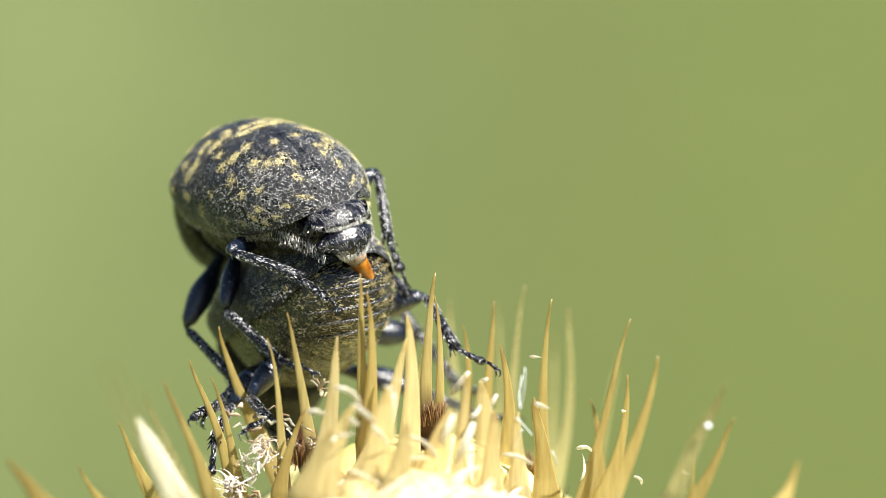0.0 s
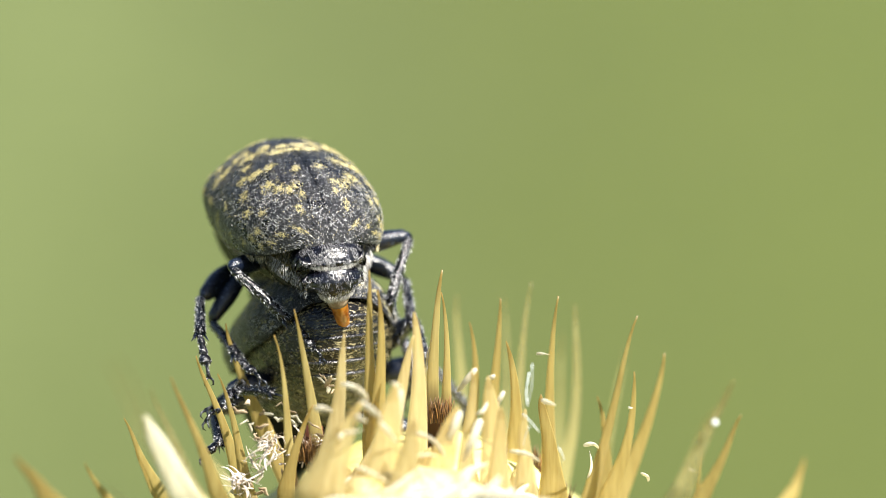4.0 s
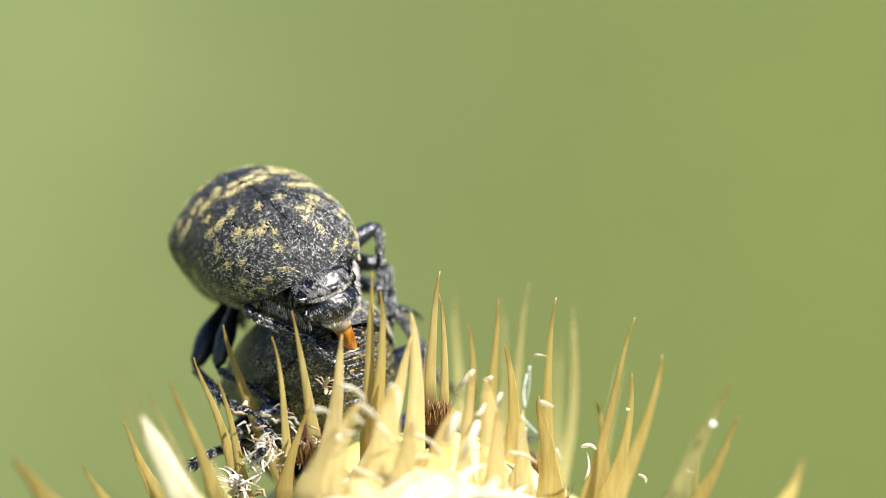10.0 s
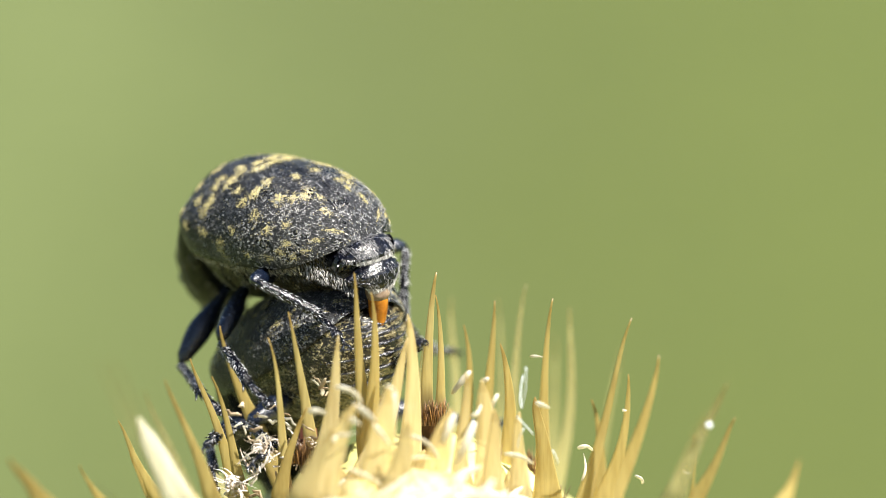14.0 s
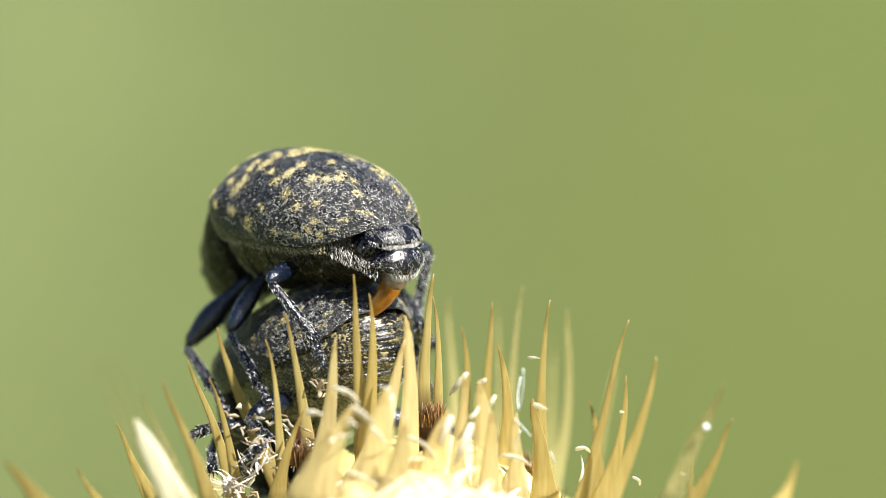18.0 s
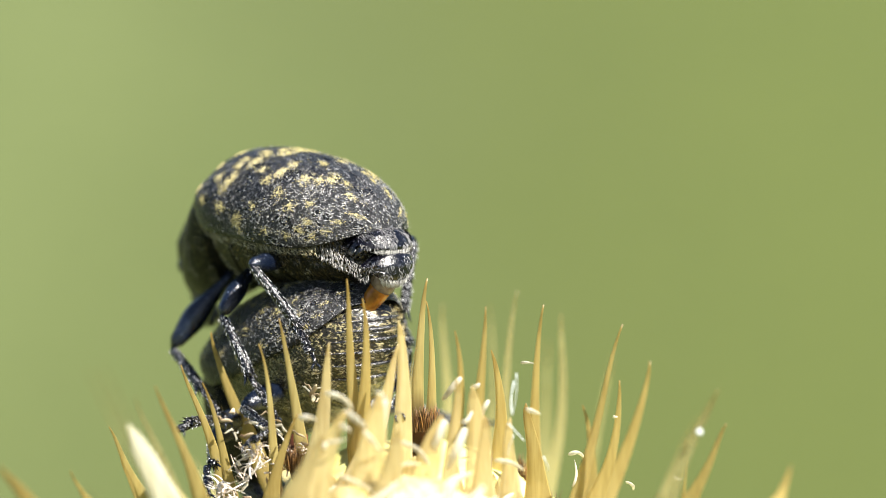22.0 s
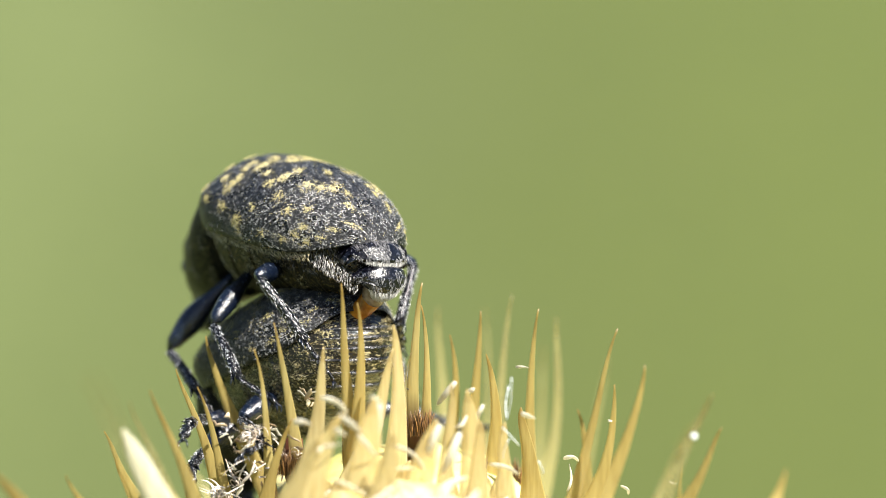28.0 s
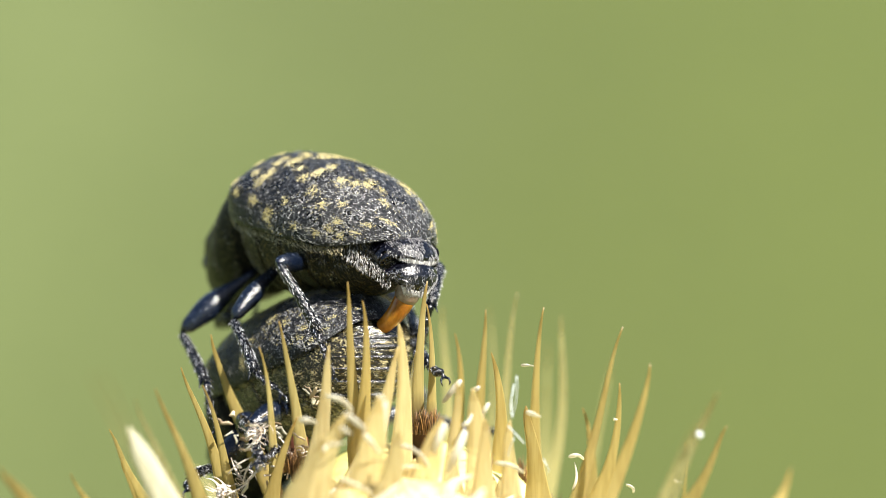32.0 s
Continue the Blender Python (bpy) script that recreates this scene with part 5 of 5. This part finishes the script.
    walk_leg(male_legs["leftfront"], (-0.8, 2.0, -1.7), [
        (0, -3.18, 1.08, -3.46, -2.84, -0.81, -4.9, -4.02, -0.58, -5.8), (0.5, -2.44, 3.18, -4.05, -1.13, 2.7, -6, -2.57, 2.73, -6.41),
        (1, -3.19, 1.55, -3.62, -2.06, 1.02, -5.67, -2.85, -0.25, -5.76), (2, -3.13, 1.33, -3.63, -2.09, 0.55, -5.65, -3.49, 0.02, -5.67),
        (3, -2.93, -0.24, -1.87, -3.84, -2.45, -2.15, -3.5, -3.42, -3.24), (6, -3.29, 1.38, -3.43, -2.91, -0.87, -4.17, -3.99, -1.63, -4.87),
        (7, -2.98, 2.5, -3.85, -3.31, 0.22, -4.52, -3.29, -0.93, -5.48), (8, -2.71, 2.73, -4.03, -3.26, 0.46, -4.57, -3.15, -0.84, -5.33),
        (9, -3.11, 0.32, -2.9, -2.36, -1.83, -3.68, -1.74, -3.19, -3.76), (10, -3.26, 0.45, -2.77, -3.41, -1.94, -2.99, -2.96, -3.32, -3.35),
        (11, -3.17, 1.98, -3.69, -3.81, -0.31, -4.03, -3.83, -1.58, -4.82), (12, -2.75, 2.71, -4, -3.25, 0.52, -4.85, -2.93, -0.63, -5.75),
        (13, -3.27, 2.03, -3.58, -3.96, -0.22, -4.06, -3.93, -1.41, -4.97), (14, -3.27, 1.9, -3.58, -4.14, -0.32, -3.82, -4.11, -1.66, -4.49),
        (17, -2.55, 2.75, -4.15, -3.38, 0.58, -4.75, -3.61, -0.58, -5.67), (18, -2.83, 2.89, -3.87, -3.51, 0.71, -4.59, -3.55, -0.44, -5.56),
        (19, -2.72, 2.73, -4.02, -3.17, 0.55, -4.92, -3.16, -0.77, -5.63), (20, -2.75, 2.71, -4, -3.22, 0.48, -4.77, -2.97, -0.43, -5.93),
        (21, -2.98, 2.95, -3.69, -3.68, 0.78, -4.43, -3.67, -0.32, -5.45), (22, -2.74, 2.59, -4.05, -3.33, 0.4, -4.83, -3.31, -0.88, -5.61),
        (23, -3.3, 2.41, -3.48, -3.73, 0.35, -4.64, -3.93, -0.74, -5.66), (24, -2.7, 2.92, -3.97, -3.45, 0.78, -4.75, -3.19, -0.35, -5.71),
        (25, -2.5, 2.9, -4.13, -3.2, 0.73, -4.9, -2.93, -0.37, -5.88), (28, -2.49, 2.67, -4.21, -2.86, 0.44, -5.01, -2.49, -0.63, -5.99),
        (29, -2.74, 3.15, -3.83, -3.64, 1.05, -4.56, -3.78, 0.39, -5.9), (30, -2.46, 2.9, -4.15, -3.2, 0.7, -4.77, -2.91, 0.09, -6.11),
        (31, -2.71, 2.8, -4.01, -3.03, 0.76, -5.23, -3.04, -0.15, -6.42), (32, -2.84, 2.71, -3.92, -3.25, 0.62, -5.02, -3.17, -0.08, -6.34),
    ])
    walk_leg(male_legs["rightmiddle"], (1.0, 0.7, -1.25), [
        (0, 2.52, -0.67, -2.86, 2.3, -2.76, -3.51, 2.59, -1.42, -4.13), (1, 3.2, 0.76, -2.64, 2.36, -0.74, -4.02, 2.28, 0.29, -5.11),
        (1.5, 3.25, -0.27, -2.11, 2.52, -2.14, -3.02, 2.54, -1.19, -4.18), (2, 2.96, -0.33, -2.61, 2.48, -1.99, -3.97, 2.65, -0.9, -4.99),
        (2.5, 3.22, -0.23, -2.22, 2.81, -2.15, -3.22, 2.38, -1.67, -4.57), (3, 2.99, -0.64, -2.26, 2.39, -2.49, -3.29, 2.1, -1.9, -4.64),
        (3.5, 3.24, -0.16, -2.24, 2.87, -2.24, -2.86, 2.33, -1.71, -4.16), (6, 3.1, -0.48, -2.23, 2.08, -2.31, -2.9, 2.16, -1.27, -3.97),
        (9, 3.29, -0.28, -1.98, 2.73, -2.31, -2.62, 2.28, -1.8, -3.95), (10, 3.2, -0.43, -2.06, 2.21, -2.21, -2.88, 1.89, -1.52, -4.18),
        (12, 3.34, 0.18, -2.27, 2.32, -1.69, -2.83, 2.78, -0.63, -3.78), (20, 2.67, -0.75, -2.62, 1.75, -2.66, -3.2, 2.38, -1.75, -4.21),
        (32, 3.27, -0.14, -2.2, 2.1, -1.93, -2.75, 2.85, -1.04, -3.7),
    ])
    walk_leg(male_legs["rightfront"], (0.8, 2.0, -1.7), [
        (0, 2.81, 0.32, -3.36, 3.33, -0.98, -5.3, 3.09, -0.17, -6.54), (32, 3.12, -0.03, -2.03, 2.35, -2.1, -2.97, 2.73, -1.32, -4.2),
    ])
    walk_leg(female_legs["righthind"], (0.8, -0.5, -1.2), [
        (0, 2.66, -2.17, -1.15, 2.45, -3.31, -3.14, 3.03, -4.17, -4.15), (0.5, 0.53, -2.75, -2.25, 0.25, -4.97, -2.8, 1.27, -5.99, -2.91),
        (1, 2.26, -2.53, -1.23, 1.27, -3.16, -3.21, 1.02, -4.14, -4.25), (2, 1.64, -2.86, -1.23, 0.35, -3.78, -2.9, -0.14, -4.41, -4.11),
        (3, 2.8, -1.45, -0.04, 2.53, -2.9, -1.8, 1.79, -3.94, -2.49), (6, 2.47, -2.31, -0.76, 1.59, -3.9, -2.17, 1.1, -4.58, -3.36),
        (7, 1.04, -2.99, -1.27, -0.19, -4.2, -2.79, -0.93, -5.04, -3.72), (9, 2.73, -1.36, 0.13, 2.75, -3.14, -1.32, 2.25, -3.84, -2.48),
        (10, 2.77, -1.98, -0.78, 1.87, -3.81, -1.85, 1.19, -4.31, -3.02), (12, 1.49, -2.87, -0.81, -0.11, -4.01, -2, -0.83, -4.66, -3.08),
        (13, 2.09, -2.43, -0.27, 0.82, -3.59, -1.79, -0.35, -3.84, -2.61), (14, 0.47, -2.94, -1.65, 0.02, -5.19, -1.53, -0.65, -6.47, -1.62),
        (18, 1.04, -2.9, -0.52, -0.05, -4.36, -1.93, -0.71, -5.08, -3), (21, 1.36, -2.76, -0.28, 0.61, -4.52, -1.55, -0.07, -5.62, -2.19),
        (22, 0.99, -2.99, -1.21, -0.39, -4.27, -2.54, -1.24, -5, -3.47), (28, 1.47, -2.91, -1.14, 0.2, -4.4, -2.34, -0.55, -5.15, -3.33),
        (29, 1.67, -2.65, -0.28, 0.53, -4.53, -0.96, 0.24, -5.73, -1.72), (30, 1.77, -2.65, -0.37, 0.69, -4.57, -1.01, 0.22, -5.68, -1.82),
        (32, 2.08, -2.35, -0.11, 1.11, -4.06, -1.31, 0.65, -5.21, -2.06),
    ])
    walk_leg(female_legs["rightmiddle"], (1.0, 0.7, -1.25), [
        (0, 3.56, 0.73, -1.72, 4.62, 1.4, -3.53, 5.89, 2.06, -3.95), (1, 3.57, 0.78, -0.84, 4.56, 2.71, -1.2, 5.42, 3.93, -1.4),
        (2, 3.51, 1.26, -0.88, 4.85, 3, -1.05, 5.82, 4.12, -1.24), (3, 3.41, -0.27, -1.41, 4.78, 0.88, -2.69, 5.03, 2.31, -3.03),
        (6, 3.54, 0.56, -0.69, 4.31, 2.57, -1.12, 5.01, 3.71, -1.8), (8.5, 3.58, 0.41, -1.2, 4.51, 2.32, -1.77, 5.24, 3.37, -2.56),
        (10, 3.47, 0.49, -0.47, 4.43, 2.34, -1.17, 5.27, 3.48, -1.68), (11, 3.49, -0.01, -1.02, 4.87, 1.62, -1.55, 5.94, 2.58, -1.96),
        (12.5, 3.46, 0.18, -0.6, 5.1, 1.62, -0.9, 6.23, 2.58, -1.11), (13, 3.36, -0.08, -0.48, 4.96, 1.41, -0.68, 6.17, 2.27, -0.89),
        (14, 3.08, -0.79, -0.79, 4.64, 0.75, -0.99, 5.93, 1.51, -1.15), (17, 3.43, -0.04, -0.72, 4.75, 1.65, -1.22, 5.72, 2.54, -1.94),
        (32, 2.8, -0.98, -0.43, 4.31, 0.53, -0.96, 5.15, 1.64, -1.51),
    ])
    walk_leg(female_legs["rightfront"], (0.8, 2.0, -1.7), [
        (0, 3.17, 1.02, -3.44, 5.16, 1.71, -4.6, 6.57, 2.15, -4.83), (32, 3.2, 0.04, -1.59, 5.49, 0.02, -2.29, 6.99, 0.15, -2.31),
    ])
    walk_leg(female_legs["lefthind"], (-0.8, -0.5, -1.2), [
        (0, -2.93, -0.34, -2.5, -3.54, -2.29, -3.54, -4.73, -3.06, -3.85), (0.5, -2.82, 0.93, -3.54, -3.13, -1.02, -4.72, -4.18, -1.65, -5.49), (1, -2.27, -0.83, -3.2, -2.1, -2.83, -4.32, -2.98, -3.76, -4.99),
        (2, -2.61, 0.15, -2.8, -2.78, -1.81, -4, -3.8, -2.64, -4.61), (3, -3.16, -1.28, -1.48, -3.56, -3.32, -2.46, -4.67, -4.23, -2.64), (6, -3.08, -1.26, -1.9, -1.88, 0.68, -2.23, -2.93, -0.2, -2.71),
        (9, -2.63, -2.2, -1.24, -2.77, -4.23, -2.31, -3.73, -5.25, -2.72), (13, -3.26, -0.38, -1.64, -3.93, -2.28, -2.75, -5.18, -2.92, -3.11), (18, -3.25, -0.5, -1.7, -3.93, -2.38, -2.83, -5.17, -3.02, -3.22),
        (24, -3.25, -0.61, -1.68, -3.91, -2.47, -2.87, -5.19, -2.99, -3.3), (28, -3.09, -0.94, -2.1, -3.73, -2.78, -3.32, -4.96, -3.36, -3.82), (32, -3.15, -0.64, -2.05, -3.7, -2.49, -3.31, -4.95, -3.04, -3.79),
    ])
    walk_leg(female_legs["leftmiddle"], (-1.0, 0.7, -1.25), [
        (0, -3.24, 0.23, -2.48, -4.72, -0.99, -3.56, -5.36, -1.02, -4.92), (1, -3.2, 0.67, -2.64, -3.7, -0.66, -4.32, -3.38, -1.22, -5.67),
        (2, -3.47, 0.5, -2.02, -3.86, -0.85, -3.71, -5, -1.59, -4.36), (6, -3.21, -0.58, -1.74, -3.32, -2.45, -2.89, -3.7, -3.59, -3.79),
        (9, -2.97, -1, -1.17, -3.81, -2.67, -2.32, -4.2, -3.74, -3.29), (13, -3.21, 2.06, -1.45, -4.34, 0.5, -2.51, -5.06, -0.3, -3.55),
        (28, -3.28, 0.89, -2.48, -4.76, -0.5, -3.32, -5.57, -1.42, -4.19), (32, -3.02, 1.57, -2.64, -4.75, 0.33, -3.2, -5.69, -0.64, -3.84),
    ])
    walk_leg(female_legs["leftfront"], (-0.8, 2.0, -1.7), [
        (0, -3.32, 0.35, -2.43, -5, -1.33, -2.75, -5.86, -2.53, -3.01), (1, -1.73, -0.76, -2.77, -3.52, -2.33, -3, -4.53, -3.38, -3.37),
        (3, -2.03, -0.79, -1.13, -2.88, -2.79, -2.15, -4.05, -3.15, -3.01), (6, -2.76, -0.37, -1.34, -4.41, -2.02, -1.92, -5.07, -3.07, -2.76),
        (13, -3.32, 0.2, -1.55, -5.09, -1.38, -1.94, -6.03, -2.51, -2.22), (24, -3.48, 0.45, -1.77, -5.51, -0.82, -1.96, -6.54, -1.81, -2.42),
        (32, -3, -0.19, -1.65, -4.02, -2.01, -2.83, -4.72, -2.97, -3.75),
    ])
    # two spines that the beetles lean against: seconds, and how far each tip is pushed aside in millimetres
    lean = [(0, 0.16, -0.11), (1, 0.10, -0.16), (2, 0.26, -0.03), (3, 0.11, -0.13), (3.5, 0.15, -0.08), (5.5, 0.36, 0.14), (6, 0.39, 0.16), (7, 0.52, 0.28), (8, 0.36, 0.22), (10, 0.36, 0.14),
            (12, 0.52, 0.27), (13, 0.30, 0.16), (14, -0.04, -0.02), (17, 0, 0), (20, 0.03, 0), (24, 0, 0), (28, 0, 0), (31, 0.04, 0), (32, 0.03, 0)]
    for n, (thorn, row) in enumerate(PUSHED):
        foot = (Vector((row[0], row[4], row[1])) - Vector(BULB)) * MM
        tall = math.hypot(row[2] - row[0], row[3] - row[1])
        walk(thorn, [(r[0], Matrix.Translation(foot) @ Matrix.Rotation(r[1 + n] / tall, 4, "Y") @ Matrix.Translation(-foot)) for r in lean])
    for tuft in LIFTED:
        # a foot drags this tuft up later on
        low = tuft.location.copy()
        high = low + Vector((0.10, 0, 0.65)) * MM
        walk(tuft, [(0, Matrix.Translation(low)), (25.5, Matrix.Translation(low)), (27.5, Matrix.Translation(high)), (32, Matrix.Translation(high))])
    sway = []
    rows = [
        (0, -0.52, -2.98, -0.24, 0.37, -3.86, -1.74), (0.5, -0.32, -3.93, -0.49, 0.43, -2.92, -1.98),
        (1, -0.01, -3.56, -1.02, 0.13, -2.57, -2.7), (1.5, -0.12, -3.88, -0.13, 0.1, -3.18, -1.94),
        (2, -0.22, -3.67, -0.54, 0.45, -3.15, -2.29), (2.5, -0.21, -3.11, -0.05, 0.14, -3.77, -1.85),
        (3, -0.03, -2.62, -0.5, 0.02, -4.21, -1.62), (3.5, -0.33, -3.63, -0.23, 0.35, -3.36, -2.04),
        (5.5, -0.3, -3.63, -0.29, 0.36, -3.35, -2.11), (6, -0.09, -3.56, -0.35, 0.13, -3.41, -2.28),
        (6.5, 0.16, -3.12, -0.16, -0.14, -3.82, -1.95), (7, -0.15, -3.62, -0.41, 0.24, -3.31, -2.3),
        (7.5, -0.05, -3.55, -0.25, 0.06, -3.44, -2.2), (8, -0.22, -3.45, -0.35, 0.31, -3.57, -2.22),
        (8.5, 0.03, -3.21, -0.12, -0.03, -3.75, -2), (9, -0.15, -3.44, -0.21, 0.17, -3.56, -2.13),
        (9.5, -0.09, -3.55, -0.35, 0.14, -3.42, -2.29), (10, -0.15, -3.2, -0.15, 0.14, -3.77, -2),
        (10.5, -0.19, -3.42, -0.2, 0.21, -3.59, -2.11), (11, -0.09, -3.4, -0.23, 0.1, -3.62, -2.15),
        (11.5, -0.19, -3.37, -0.24, 0.22, -3.65, -2.13), (12, -0.24, -3.58, -0.4, 0.37, -3.37, -2.24),
        (12.5, -0.06, -3.29, -0.29, 0.08, -3.76, -2.17), (13, -0.06, -3.31, -0.31, 0.08, -3.75, -2.2),
        (14, 0.05, -3.18, -0.26, -0.06, -3.86, -2.08), (14.5, -0.2, -3.28, 0.07, 0.12, -3.63, -1.82),
        (16.5, 0.07, -3.11, -0.04, -0.05, -3.77, -1.88), (17, 0.23, -3.31, -0.26, -0.26, -3.71, -2.1),
        (18, 0.07, -3.52, -0.63, -0.22, -3.44, -2.56), (19, 0.01, -3.32, -0.18, -0.01, -3.68, -2.09),
        (20, -0.09, -3.55, -0.25, 0.11, -3.44, -2.18), (21, 0.05, -3.45, -0.49, -0.11, -3.61, -2.42),
        (22, 0.08, -3.34, -0.24, -0.09, -3.68, -2.16), (23, -0.05, -3.5, -0.57, 0.14, -3.5, -2.51),
        (24, 0.17, -3.42, -0.2, -0.19, -3.59, -2.1), (25, 0.09, -3.58, -0.31, -0.12, -3.39, -2.24),
        (25.5, 0.08, -3.52, -0.4, -0.13, -3.47, -2.34), (27.5, 0.35, -3.33, -0.09, -0.27, -3.63, -1.91),
        (28, -0.14, -3.59, -0.19, 0.14, -3.41, -2.11), (29, 0.13, -3.47, -0.5, -0.27, -3.56, -2.41),
        (30, 0.07, -3.36, -0.18, -0.08, -3.64, -2.1), (31, -0.01, -3.64, -0.68, 0.02, -3.05, -2.54),
        (32, 0.03, -3.6, -0.56, -0.08, -3.26, -2.48),
    ]
    base = Vector((0, -3.98, -1.0))
    for r in rows:
        late = min(1.0, max(0.0, (r[0] - 14.5) / 3.5), max(0.3, 31 - r[0]))
        way = (Vector((r[4] - 0.2 * late, max(r[5], -3.7) + 0.5 * late, r[6] + 0.2 * late)) - base).normalized()
        side = (Vector((1, 0, 0)) - way * way.x).normalized()
        m = Matrix((side, way, side.cross(way))).transposed().to_4x4()
        m.translation = base * MM
        sway.append((r[0], m))
    walk(male_organ, sway)


motions()
